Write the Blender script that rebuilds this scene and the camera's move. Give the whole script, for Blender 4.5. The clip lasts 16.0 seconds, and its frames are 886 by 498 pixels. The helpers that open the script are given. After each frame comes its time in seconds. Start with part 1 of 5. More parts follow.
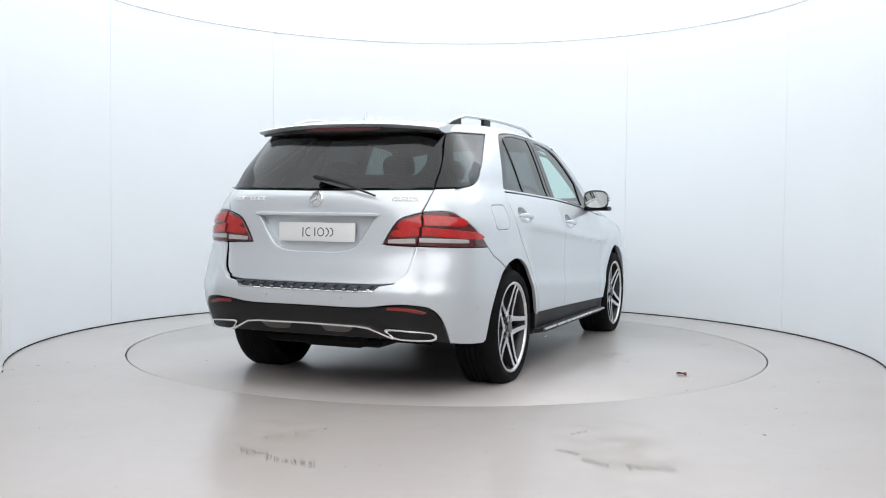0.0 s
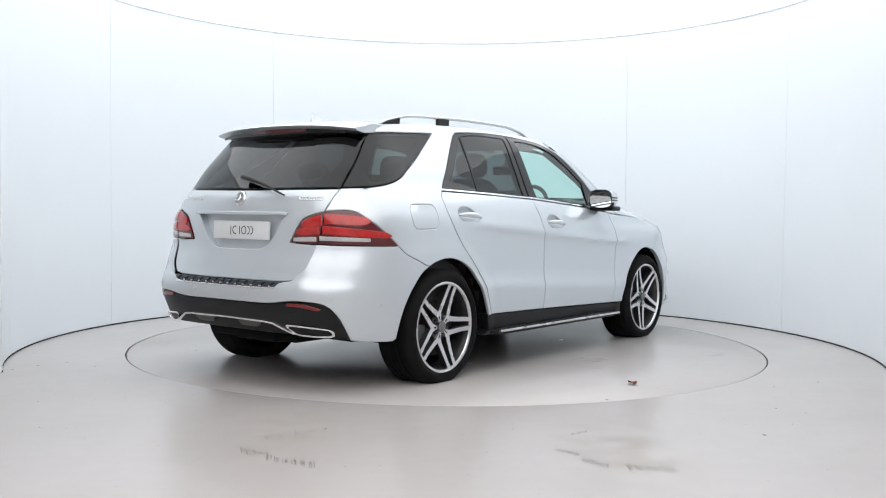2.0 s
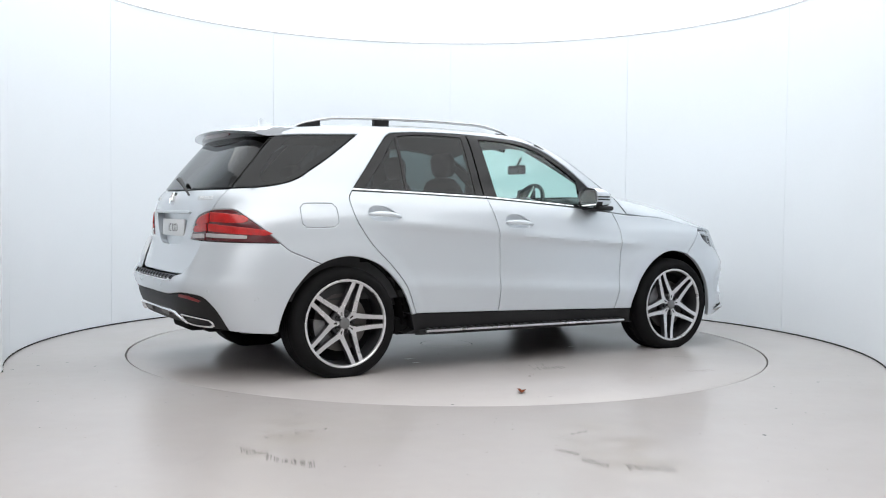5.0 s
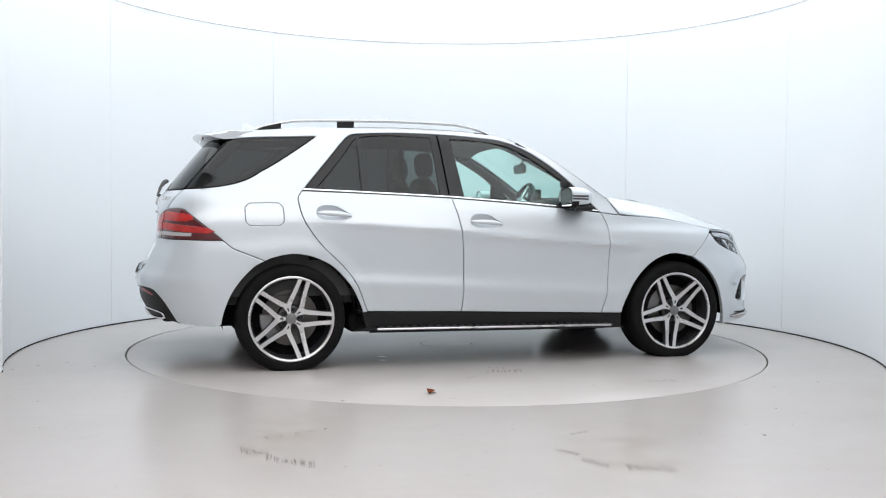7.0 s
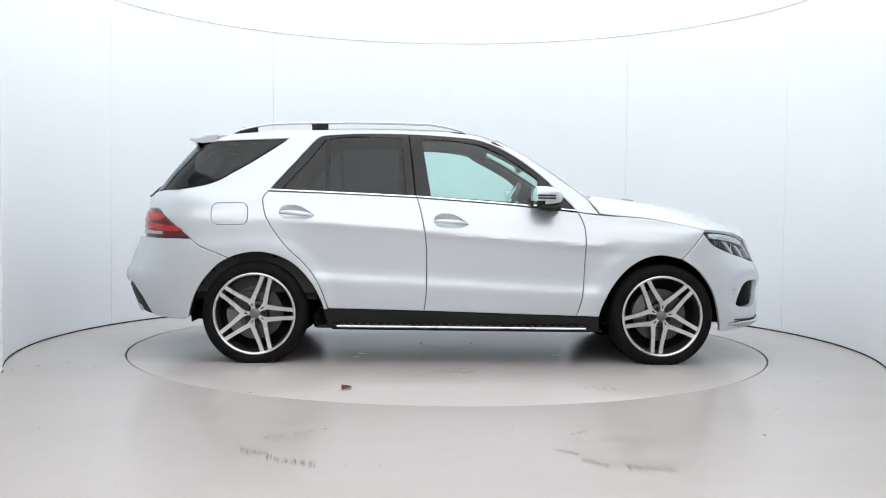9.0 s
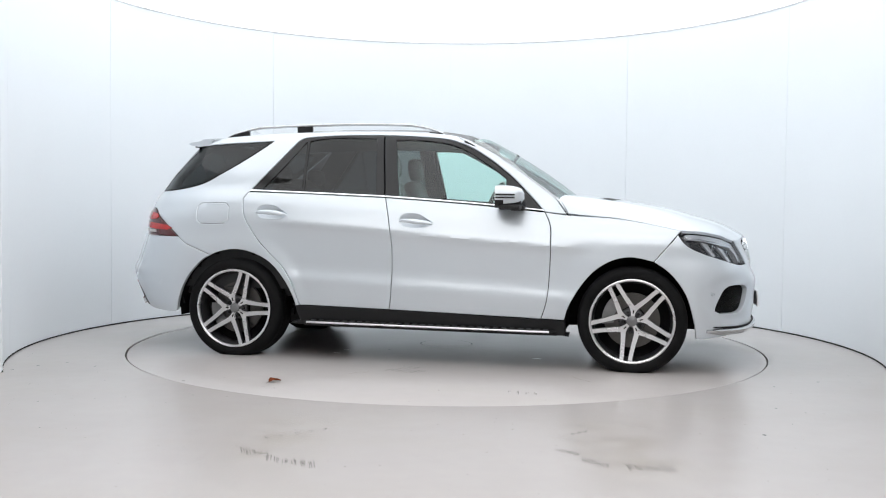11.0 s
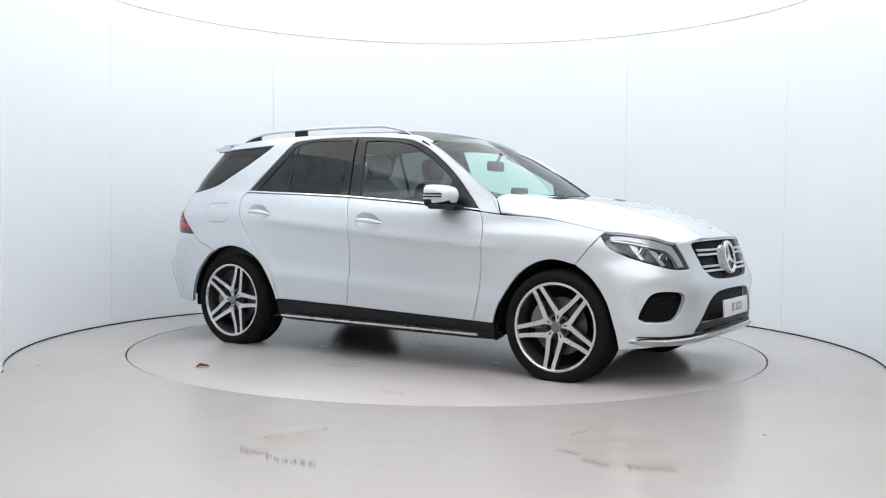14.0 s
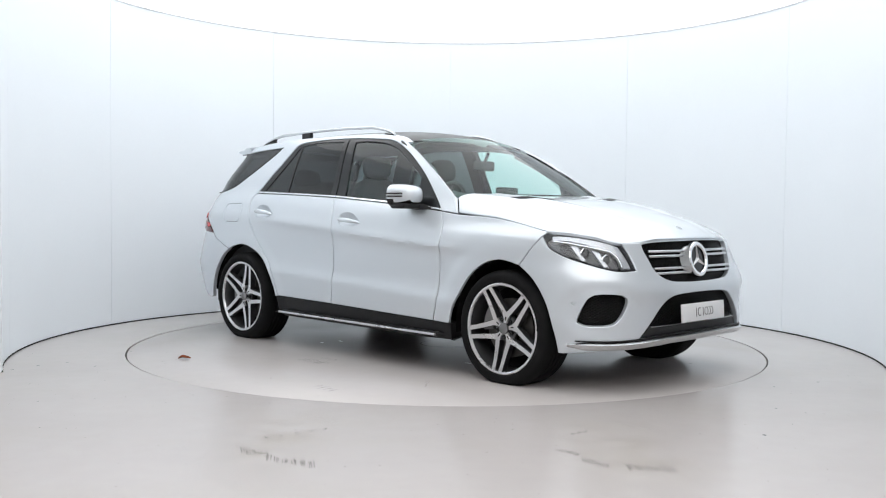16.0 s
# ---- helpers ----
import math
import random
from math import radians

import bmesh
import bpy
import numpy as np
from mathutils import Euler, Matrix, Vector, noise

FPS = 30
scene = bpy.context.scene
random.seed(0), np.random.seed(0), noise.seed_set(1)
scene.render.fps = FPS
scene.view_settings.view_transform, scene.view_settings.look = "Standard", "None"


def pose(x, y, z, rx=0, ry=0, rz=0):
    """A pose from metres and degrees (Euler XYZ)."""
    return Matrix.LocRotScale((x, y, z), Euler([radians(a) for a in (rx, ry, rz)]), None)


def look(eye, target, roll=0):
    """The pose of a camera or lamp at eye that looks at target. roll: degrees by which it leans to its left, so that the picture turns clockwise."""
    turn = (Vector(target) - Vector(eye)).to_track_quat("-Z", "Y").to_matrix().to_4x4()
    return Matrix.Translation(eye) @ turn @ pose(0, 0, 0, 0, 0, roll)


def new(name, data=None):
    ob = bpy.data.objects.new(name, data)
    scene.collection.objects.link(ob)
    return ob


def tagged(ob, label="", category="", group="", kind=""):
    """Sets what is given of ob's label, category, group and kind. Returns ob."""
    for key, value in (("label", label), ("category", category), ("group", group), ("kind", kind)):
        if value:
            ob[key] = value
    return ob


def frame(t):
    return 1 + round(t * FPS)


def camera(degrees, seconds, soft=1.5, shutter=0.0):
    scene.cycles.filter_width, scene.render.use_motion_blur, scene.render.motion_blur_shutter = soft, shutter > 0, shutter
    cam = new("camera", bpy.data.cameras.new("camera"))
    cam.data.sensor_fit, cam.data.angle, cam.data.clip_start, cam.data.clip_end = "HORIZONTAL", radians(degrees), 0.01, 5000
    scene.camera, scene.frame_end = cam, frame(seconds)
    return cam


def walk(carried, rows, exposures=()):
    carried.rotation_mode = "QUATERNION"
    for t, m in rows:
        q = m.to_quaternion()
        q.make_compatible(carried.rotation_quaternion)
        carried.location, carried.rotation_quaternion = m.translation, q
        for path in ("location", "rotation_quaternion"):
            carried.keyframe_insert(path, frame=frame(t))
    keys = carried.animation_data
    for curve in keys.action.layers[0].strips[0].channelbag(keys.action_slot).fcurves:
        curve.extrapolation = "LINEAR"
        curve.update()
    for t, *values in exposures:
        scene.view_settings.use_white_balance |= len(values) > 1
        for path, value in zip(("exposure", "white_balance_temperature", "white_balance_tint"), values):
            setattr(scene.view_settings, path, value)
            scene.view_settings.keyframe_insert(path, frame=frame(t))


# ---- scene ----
# ---- the camera, which stands still on its tripod ----
cam = camera(49.65, 16.0, 1.1)
EYE = (0.0, -7.849, 1.107)
VIEW = look(EYE, (-0.00454, -6.8499, 1.0652), 0.607)
walk(cam, [(0.0, VIEW), (16.0, VIEW)], [(0.0, 0.04), (16.0, 0.04)])

# ---- light: a luminous ceiling over the booth, the pale studio round it, and an added fill panel ----
world = bpy.data.worlds.new("world")
scene.world = world
world.use_nodes = True
world.node_tree.nodes["Background"].inputs[0].default_value = (0.8, 0.9, 1.0, 1)
world.node_tree.nodes["Background"].inputs[1].default_value = 0.05
CEILING_GLOW, FILL_GLOW = 1.36, 1.72


# ---- materials ----
def material(name, base, rough=0.5, metal=0.0, vary=0.06, scale=6.0, fine=120.0, bump=0.0, coat=0.0, glow=0.0, spec=0.5, rough_vary=0.05):
    m = bpy.data.materials.new(name)
    m.use_nodes = True
    nt = m.node_tree
    b = nt.nodes["Principled BSDF"]
    tc = nt.nodes.new("ShaderNodeTexCoord")
    n1, n2 = nt.nodes.new("ShaderNodeTexNoise"), nt.nodes.new("ShaderNodeTexNoise")
    n1.inputs["Scale"].default_value, n2.inputs["Scale"].default_value = scale, fine
    n1.inputs["Detail"].default_value = 5
    nt.links.new(tc.outputs["Object"], n1.inputs["Vector"])
    nt.links.new(tc.outputs["Object"], n2.inputs["Vector"])
    mix = nt.nodes.new("ShaderNodeMix")
    nt.links.new(n1.outputs["Fac"], mix.inputs["A"])
    nt.links.new(n2.outputs["Fac"], mix.inputs["B"])
    mix.inputs["Factor"].default_value = 0.4
    ramp = nt.nodes.new("ShaderNodeMapRange")
    ramp.inputs["From Min"].default_value, ramp.inputs["From Max"].default_value = 0.3, 0.7
    ramp.inputs["To Min"].default_value, ramp.inputs["To Max"].default_value = 1 - vary, 1 + vary
    nt.links.new(mix.outputs["Result"], ramp.inputs["Value"])
    hue = nt.nodes.new("ShaderNodeVectorMath")
    hue.operation = "SCALE"
    hue.inputs[0].default_value = base
    nt.links.new(ramp.outputs["Result"], hue.inputs["Scale"])
    nt.links.new(hue.outputs["Vector"], b.inputs["Base Color"])
    rr = nt.nodes.new("ShaderNodeMapRange")
    rr.inputs["To Min"].default_value, rr.inputs["To Max"].default_value = max(0.0, rough - rough_vary), min(1.0, rough + rough_vary)
    nt.links.new(n1.outputs["Fac"], rr.inputs["Value"])
    nt.links.new(rr.outputs["Result"], b.inputs["Roughness"])
    b.inputs["Metallic"].default_value = metal
    b.inputs["Coat Weight"].default_value = coat
    b.inputs["Coat Roughness"].default_value = 0.03
    b.inputs["Specular IOR Level"].default_value = spec
    if bump:
        bp = nt.nodes.new("ShaderNodeBump")
        bp.inputs["Strength"].default_value, bp.inputs["Distance"].default_value = bump, 0.002
        nt.links.new(n2.outputs["Fac"], bp.inputs["Height"])
        nt.links.new(bp.outputs["Normal"], b.inputs["Normal"])
    if glow:
        b.inputs["Emission Color"].default_value = (*base, 1)
        b.inputs["Emission Strength"].default_value = glow
    return m


def clear(name, tint, gloss=0.05, rough=0.0, power=5.0):
    """Thin glass: it lets the tinted light through and mirrors by Fresnel."""
    m = bpy.data.materials.new(name)
    m.use_nodes = True
    nt = m.node_tree
    nt.nodes.remove(nt.nodes["Principled BSDF"])
    lw, pw, mr, tr, gl, mx = (nt.nodes.new("ShaderNode" + k) for k in ("LayerWeight", "Math", "MapRange", "BsdfTransparent", "BsdfGlossy", "MixShader"))
    lw.inputs["Blend"].default_value = 0.5
    pw.operation, pw.inputs[1].default_value = "POWER", power
    mr.inputs["To Min"].default_value, mr.inputs["To Max"].default_value = gloss, 0.9
    tr.inputs["Color"].default_value = (*tint, 1)
    gl.inputs["Roughness"].default_value = rough
    nt.links.new(lw.outputs["Facing"], pw.inputs[0])
    nt.links.new(pw.outputs[0], mr.inputs["Value"])
    nt.links.new(mr.outputs[0], mx.inputs[0])
    nt.links.new(tr.outputs[0], mx.inputs[1])
    nt.links.new(gl.outputs[0], mx.inputs[2])
    nt.links.new(mx.outputs[0], nt.nodes["Material Output"].inputs["Surface"])
    return m


M_WALL = material("wall_paint", (0.825, 0.868, 0.905), 0.55, vary=0.012, scale=1.5, fine=60, bump=0.03)
M_CEIL = material("ceiling_glow", (0.965, 0.985, 1.0), 0.6, vary=0.01, glow=CEILING_GLOW)
M_STUDIO = material("studio_paint", (0.79, 0.80, 0.81), 0.7, vary=0.03, scale=1.0)
M_FILL = material("fill_light", (1.0, 1.0, 1.0), 0.6, vary=0.01, glow=FILL_GLOW)
M_TRIM = material("grey_trim", (0.70, 0.70, 0.73), 0.5, 0.0)
M_PIT = material("pit", (0.012, 0.012, 0.013), 0.9)
M_PAINT = material("silver_paint", (0.640, 0.685, 0.728), 0.36, 0.42, vary=0.005, scale=2.0, fine=500.0, coat=1.0, rough_vary=0.02)
M_BLACK = material("black_plastic", (0.011, 0.011, 0.012), 0.5, spec=0.3, vary=0.15, bump=0.15, fine=400)
M_GLOSSB = material("gloss_black", (0.006, 0.006, 0.007), 0.15, spec=0.4, vary=0.05, coat=0.1)
M_RUBBER = material("tyre_rubber", (0.010, 0.010, 0.0105), 0.7, spec=0.08, vary=0.2, scale=12, bump=0.25, fine=200)
M_CHROME = material("chrome", (0.82, 0.83, 0.84), 0.12, 1.0, vary=0.02)
M_SATIN = material("satin_metal", (0.58, 0.59, 0.60), 0.25, 1.0, vary=0.04)
M_RIM = material("machined_alloy", (0.72, 0.72, 0.73), 0.28, 0.9, vary=0.03, fine=300)
M_RIMDARK = material("grey_alloy", (0.055, 0.055, 0.058), 0.4, 0.5, vary=0.08)
M_DISC = material("brake_steel", (0.11, 0.105, 0.10), 0.4, 0.8, vary=0.1, scale=20)
M_CAP = material("grey_cast_metal", (0.22, 0.22, 0.225), 0.4, 0.7, vary=0.1, scale=20)
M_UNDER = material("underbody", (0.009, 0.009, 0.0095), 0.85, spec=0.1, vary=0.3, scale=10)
M_INSIDE = material("cabin_trim", (0.035, 0.036, 0.038), 0.6, vary=0.1, bump=0.2, fine=300)
M_LEATHER = material("black_leather", (0.025, 0.025, 0.027), 0.45, vary=0.1, bump=0.3, fine=250)
M_HEAD = material("headlining", (0.20, 0.20, 0.19), 0.9, vary=0.04)
M_PLATE = material("plate_white", (0.80, 0.81, 0.82), 0.35, vary=0.02)
M_INK = material("plate_ink", (0.02, 0.02, 0.022), 0.5)
M_PRIVACY = clear("privacy_glass", (0.105, 0.125, 0.13), 0.05, power=4.0)
M_GREEN = clear("green_glass", (0.74, 0.93, 0.89), 0.07, power=4.0)
M_SCREEN = clear("screen_glass", (0.74, 0.93, 0.89), 0.03)
M_LENS = clear("clear_lens", (0.93, 0.95, 0.97))
M_REDLENS = material("red_lens", (0.46, 0.010, 0.010), 0.16, vary=0.3, scale=26, coat=0.5)
M_DARKRED = material("dark_red_lens", (0.085, 0.004, 0.008), 0.12, vary=0.1, coat=0.6)
M_WHITELENS = material("pale_lens", (0.46, 0.43, 0.43), 0.25, vary=0.12, scale=40, coat=1.0)
M_REFLECT = material("reflector_red", (0.22, 0.008, 0.010), 0.3, vary=0.1, coat=0.6)
M_LAMP = material("lamp_bowl", (0.82, 0.84, 0.86), 0.12, 1.0, vary=0.05)
M_GUIDE = material("light_guide", (0.62, 0.63, 0.65), 0.25, 0.5, vary=0.06, scale=40, coat=0.4)
M_BOWL = material("lamp_housing", (0.20, 0.205, 0.215), 0.25, 0.5, vary=0.1, scale=30)
M_CELL = material("lamp_cell", (0.035, 0.036, 0.04), 0.25, 0.3, vary=0.1, scale=30)
M_TREAD = material("tread_rubber", (0.035, 0.042, 0.058), 0.4, vary=0.15, scale=30)
M_SUNROOF = material("roof_glass", (0.010, 0.011, 0.012), 0.3, spec=0.15, vary=0.05)
M_MIRROR = material("mirror_glass", (0.85, 0.9, 0.9), 0.02, 1.0, vary=0.0, rough_vary=0.01)
M_LEAF = material("dry_leaf", (0.17, 0.045, 0.018), 0.9, spec=0.1, vary=0.3, scale=40)


def floor_material(name):
    """Grey-white floor paint with grime, faint yellow stains and scratches."""
    m = material(name, (0.50, 0.468, 0.455), 0.235, vary=0.025, scale=1.2, fine=9.0, spec=0.45, rough_vary=0.03)
    nt = m.node_tree
    b = nt.nodes["Principled BSDF"]
    tc = next(n for n in nt.nodes if n.type == "TEX_COORD")
    src = b.inputs["Base Color"].links[0].from_socket
    big = nt.nodes.new("ShaderNodeTexNoise")
    big.inputs["Scale"].default_value, big.inputs["Detail"].default_value = 0.9, 8
    mp = nt.nodes.new("ShaderNodeMapping")
    mp.inputs["Scale"].default_value = (1.0, 2.2, 1.0)
    nt.links.new(tc.outputs["Object"], mp.inputs["Vector"])
    nt.links.new(mp.outputs["Vector"], big.inputs["Vector"])
    r1 = nt.nodes.new("ShaderNodeMapRange")
    r1.inputs["From Min"].default_value, r1.inputs["From Max"].default_value = 0.50, 0.85
    nt.links.new(big.outputs["Fac"], r1.inputs["Value"])
    k = nt.nodes.new("ShaderNodeMath")
    k.operation = "MULTIPLY"
    k.inputs[1].default_value = 0.4
    nt.links.new(r1.outputs["Result"], k.inputs[0])
    mx = nt.nodes.new("ShaderNodeMix")
    mx.data_type = "RGBA"
    nt.links.new(k.outputs[0], mx.inputs[0])
    nt.links.new(src, mx.inputs[6])
    mx.inputs[7].default_value = (0.47, 0.44, 0.395, 1)
    # small dark specks
    sp = nt.nodes.new("ShaderNodeTexNoise")
    sp.inputs["Scale"].default_value, sp.inputs["Detail"].default_value = 38.0, 2
    nt.links.new(tc.outputs["Object"], sp.inputs["Vector"])
    r2 = nt.nodes.new("ShaderNodeMapRange")
    r2.inputs["From Min"].default_value, r2.inputs["From Max"].default_value = 0.735, 0.78
    nt.links.new(sp.outputs["Fac"], r2.inputs["Value"])
    k2 = nt.nodes.new("ShaderNodeMath")
    k2.operation = "MULTIPLY"
    k2.inputs[1].default_value = 0.5
    nt.links.new(r2.outputs["Result"], k2.inputs[0])
    mx2 = nt.nodes.new("ShaderNodeMix")
    mx2.data_type = "RGBA"
    nt.links.new(k2.outputs[0], mx2.inputs[0])
    nt.links.new(mx.outputs[2], mx2.inputs[6])
    mx2.inputs[7].default_value = (0.24, 0.22, 0.205, 1)
    nt.links.new(mx2.outputs[2], b.inputs["Base Color"])
    return m


M_FLOOR = floor_material("floor_paint")


def smudge(name, colour, cover, fade=0.35, grain=5.0, low=0.38):
    """Thin dirt that lets the floor show through."""
    m = material(name, colour, 0.6, vary=0.2, scale=30)
    nt = m.node_tree
    b, out = nt.nodes["Principled BSDF"], nt.nodes["Material Output"]
    tc = next(n for n in nt.nodes if n.type == "TEX_COORD")
    no = nt.nodes.new("ShaderNodeTexNoise")
    no.inputs["Scale"].default_value, no.inputs["Detail"].default_value = grain, 5
    nt.links.new(tc.outputs["Object"], no.inputs["Vector"])
    r = nt.nodes.new("ShaderNodeMapRange")
    r.inputs["From Min"].default_value, r.inputs["From Max"].default_value = low, 0.68
    r.inputs["To Max"].default_value = cover
    nt.links.new(no.outputs["Fac"], r.inputs["Value"])
    sx = nt.nodes.new("ShaderNodeSeparateXYZ")
    nt.links.new(tc.outputs["Generated"], sx.inputs[0])
    last = r.outputs["Result"]
    for k in (0, 1):
        # fades towards the patch's rim
        c, a, w = (nt.nodes.new("ShaderNodeMath") for _ in range(3))
        c.operation, a.operation, w.operation = "SUBTRACT", "ABSOLUTE", "MULTIPLY"
        c.inputs[1].default_value = 0.5
        nt.links.new(sx.outputs[k], c.inputs[0])
        nt.links.new(c.outputs[0], a.inputs[0])
        f = nt.nodes.new("ShaderNodeMapRange")
        f.inputs["From Min"].default_value, f.inputs["From Max"].default_value = (0.5, 0.5 - fade)
        nt.links.new(a.outputs[0], f.inputs["Value"])
        nt.links.new(last, w.inputs[0])
        nt.links.new(f.outputs["Result"], w.inputs[1])
        last = w.outputs[0]
    nt.links.new(last, b.inputs["Alpha"])
    return m


M_SCUFF = smudge("rubber_scuff", (0.19, 0.18, 0.162), 0.72, 0.02, 45.0, 0.32)
M_STAIN = smudge("yellow_stain", (0.47, 0.425, 0.35), 0.28)


# ---- builders ----
def part(name, bm, mat, parent=None, label="", smooth=40, recalc=True):
    if recalc:
        bmesh.ops.recalc_face_normals(bm, faces=bm.faces)
    me = bpy.data.meshes.new(name)
    for f in bm.faces:
        f.smooth = True
    if smooth:
        lim = radians(smooth)
        for e in bm.edges:
            if len(e.link_faces) == 2 and e.link_faces[0].normal.length and e.link_faces[1].normal.length and e.calc_face_angle(0) > lim:
                e.smooth = False
    bm.to_mesh(me)
    bm.free()
    for mm in (mat if isinstance(mat, (list, tuple)) else [mat]):
        me.materials.append(mm)
    ob = new(name, me)
    if parent:
        ob.parent = parent
    return tagged(ob, label) if label else ob


def box(bm, lo, hi, bevel=0.0, m=None):
    r = bmesh.ops.create_cube(bm, size=1)
    vs = r["verts"]
    for v in vs:
        v.co = Vector([lo[i] + (v.co[i] + 0.5) * (hi[i] - lo[i]) for i in range(3)])
    if bevel:
        es = list({e for v in vs for e in v.link_edges})
        vs = bmesh.ops.bevel(bm, geom=es, offset=bevel, segments=2, affect="EDGES", profile=0.5)["verts"]
        vs = list({v for f in bm.faces for v in f.verts if any(v in (w,) for w in vs)}) if m else vs
    if m:
        bmesh.ops.transform(bm, matrix=m, verts=vs)
    return vs


def lathe(bm, prof, n=64, axis="y", start=0.0):
    """Turns a profile of (radius, along) round an axis; closed where the radius is 0."""
    rings = []
    for r, a in prof:
        ring = []
        for k in range(n):
            t = start + 2 * math.pi * k / n
            c, s = r * math.cos(t), r * math.sin(t)
            ring.append(bm.verts.new((c, a, s) if axis == "y" else (c, s, a)))
        rings.append(ring)
    for p, q in zip(rings, rings[1:]):
        for k in range(n):
            bm.faces.new((p[k], p[(k + 1) % n], q[(k + 1) % n], q[k]))
    return rings


def tube(bm, path, r, n=10, flat=1.0):
    """A round bar along a path; flat squeezes it upright."""
    rings = []
    P = [Vector(p) for p in path]
    for i, p in enumerate(P):
        d = (P[min(i + 1, len(P) - 1)] - P[max(i - 1, 0)]).normalized()
        a = d.cross(Vector((0, 0, 1)))
        a = a.normalized() if a.length > 1e-4 else Vector((1, 0, 0))
        b = a.cross(d).normalized()
        rr = r[i] if isinstance(r, (list, tuple)) else r
        rings.append([bm.verts.new(p + a * rr * math.cos(2 * math.pi * k / n) + b * rr * flat * math.sin(2 * math.pi * k / n)) for k in range(n)])
    for p, q in zip(rings, rings[1:]):
        for k in range(n):
            bm.faces.new((p[k], p[(k + 1) % n], q[(k + 1) % n], q[k]))
    bm.faces.new(rings[0][::-1])
    bm.faces.new(rings[-1])


def prism(bm, pts, mapping, d0, d1):
    """A flat outline between two depths, through mapping(a, b, depth)."""
    lo = [bm.verts.new(mapping(a, b, d0)) for a, b in pts]
    hi = [bm.verts.new(mapping(a, b, d1)) for a, b in pts]
    n = len(pts)
    for k in range(n):
        bm.faces.new((lo[k], lo[(k + 1) % n], hi[(k + 1) % n], hi[k]))
    bm.faces.new(lo[::-1])
    bm.faces.new(hi)


def disc_ring(bm, r0, r1, z, n=192):
    a = [bm.verts.new((r0 * math.cos(2 * math.pi * k / n), r0 * math.sin(2 * math.pi * k / n), z)) for k in range(n)]
    b = [bm.verts.new((r1 * math.cos(2 * math.pi * k / n), r1 * math.sin(2 * math.pi * k / n), z)) for k in range(n)]
    for k in range(n):
        bm.faces.new((a[k], b[k], b[(k + 1) % n], a[(k + 1) % n]))
    return a, b


def spl(keys, x):
    """Smooth monotone curve through (x, y) keys."""
    xs = [k[0] for k in keys]; ys = [k[1] for k in keys]
    if x <= xs[0]: return ys[0]
    if x >= xs[-1]: return ys[-1]
    n = len(xs); i = 0
    while x > xs[i + 1]: i += 1
    d = [(ys[k + 1] - ys[k]) / (xs[k + 1] - xs[k]) for k in range(n - 1)]
    def m(k):
        if k == 0: return d[0]
        if k == n - 1: return d[-1]
        return 0.0 if d[k - 1] * d[k] <= 0 else 2 * d[k - 1] * d[k] / (d[k - 1] + d[k])
    h = xs[i + 1] - xs[i]; t = (x - xs[i]) / h
    return ((1 + 2 * t) * (1 - t) ** 2 * ys[i] + t * (1 - t) ** 2 * h * m(i) + t * t * (3 - 2 * t) * ys[i + 1] + t * t * (t - 1) * h * m(i + 1))
def step01(a, b, x):
    t = min(1.0, max(0.0, (x - a) / (b - a))); return t * t * (3 - 2 * t)
X0R, X0F, KU = -1.6, 1.6, 0.7
UR, UF = X0R - KU * math.pi / 2, X0F + KU * math.pi / 2
XREAR = ((.2, -2.2), (.30, -2.31), (.40, -2.375), (.51, -2.41), (.62, -2.385), (.68, -2.35), (.75, -2.325), (.88, -2.29), (1.1, -2.28), (1.17, -2.265), (1.22, -2.225), (1.4, -2.08), (1.6, -1.905), (1.68, -1.80))
XNOSE = ((.2, 2.32), (.27, 2.345), (.35, 2.36), (.6, 2.365), (.72, 2.345), (.92, 2.305), (1.0, 2.28), (1.3, 2.2))
NREAR = ((.3, 3.4), (.45, 3.55), (.55, 3.9), (.63, 4.25), (.72, 4.3), (.85, 4.1), (1.0, 3.95), (1.1, 3.55), (1.2, 3.4), (1.35, 3.7), (1.6, 3.6))
NNOSE = ((.25, 3.4), (.36, 3.6), (.45, 3.8), (.57, 3.8), (.68, 3.6), (.78, 3.05), (.92, 2.55), (1.1, 3.0))
WMAX = ((-1.85, .945), (-1.4, .957), (-.9, .957), (0., .962), (.9, .96), (1.4, .957), (1.7, .95))
SECT = ((.2, .03), (.3, .016), (.40, .008), (.50, .002), (.54, .0), (.565, .004), (.61, .014), (.66, .018), (.80, .017), (.88, .013), (.915, .008), (.935, .002), (.948, .003), (1.0, .017), (1.1, .046), (1.17, .078), (1.205, .098), (1.25, .120), (1.40, .172), (1.55, .228), (1.63, .268), (1.69, .33))
SMOOTH = ((.2, .03), (.3, .016), (.45, .004), (.6, .0), (.75, .002), (.9, .011), (1.0, .022), (1.1, .047))
BELT = ((-1.4, 1.23), (-.81, 1.208), (-.27, 1.189), (.39, 1.14), (.88, 1.097), (1.07, 1.076), (1.43, 1.05), (1.82, .985))
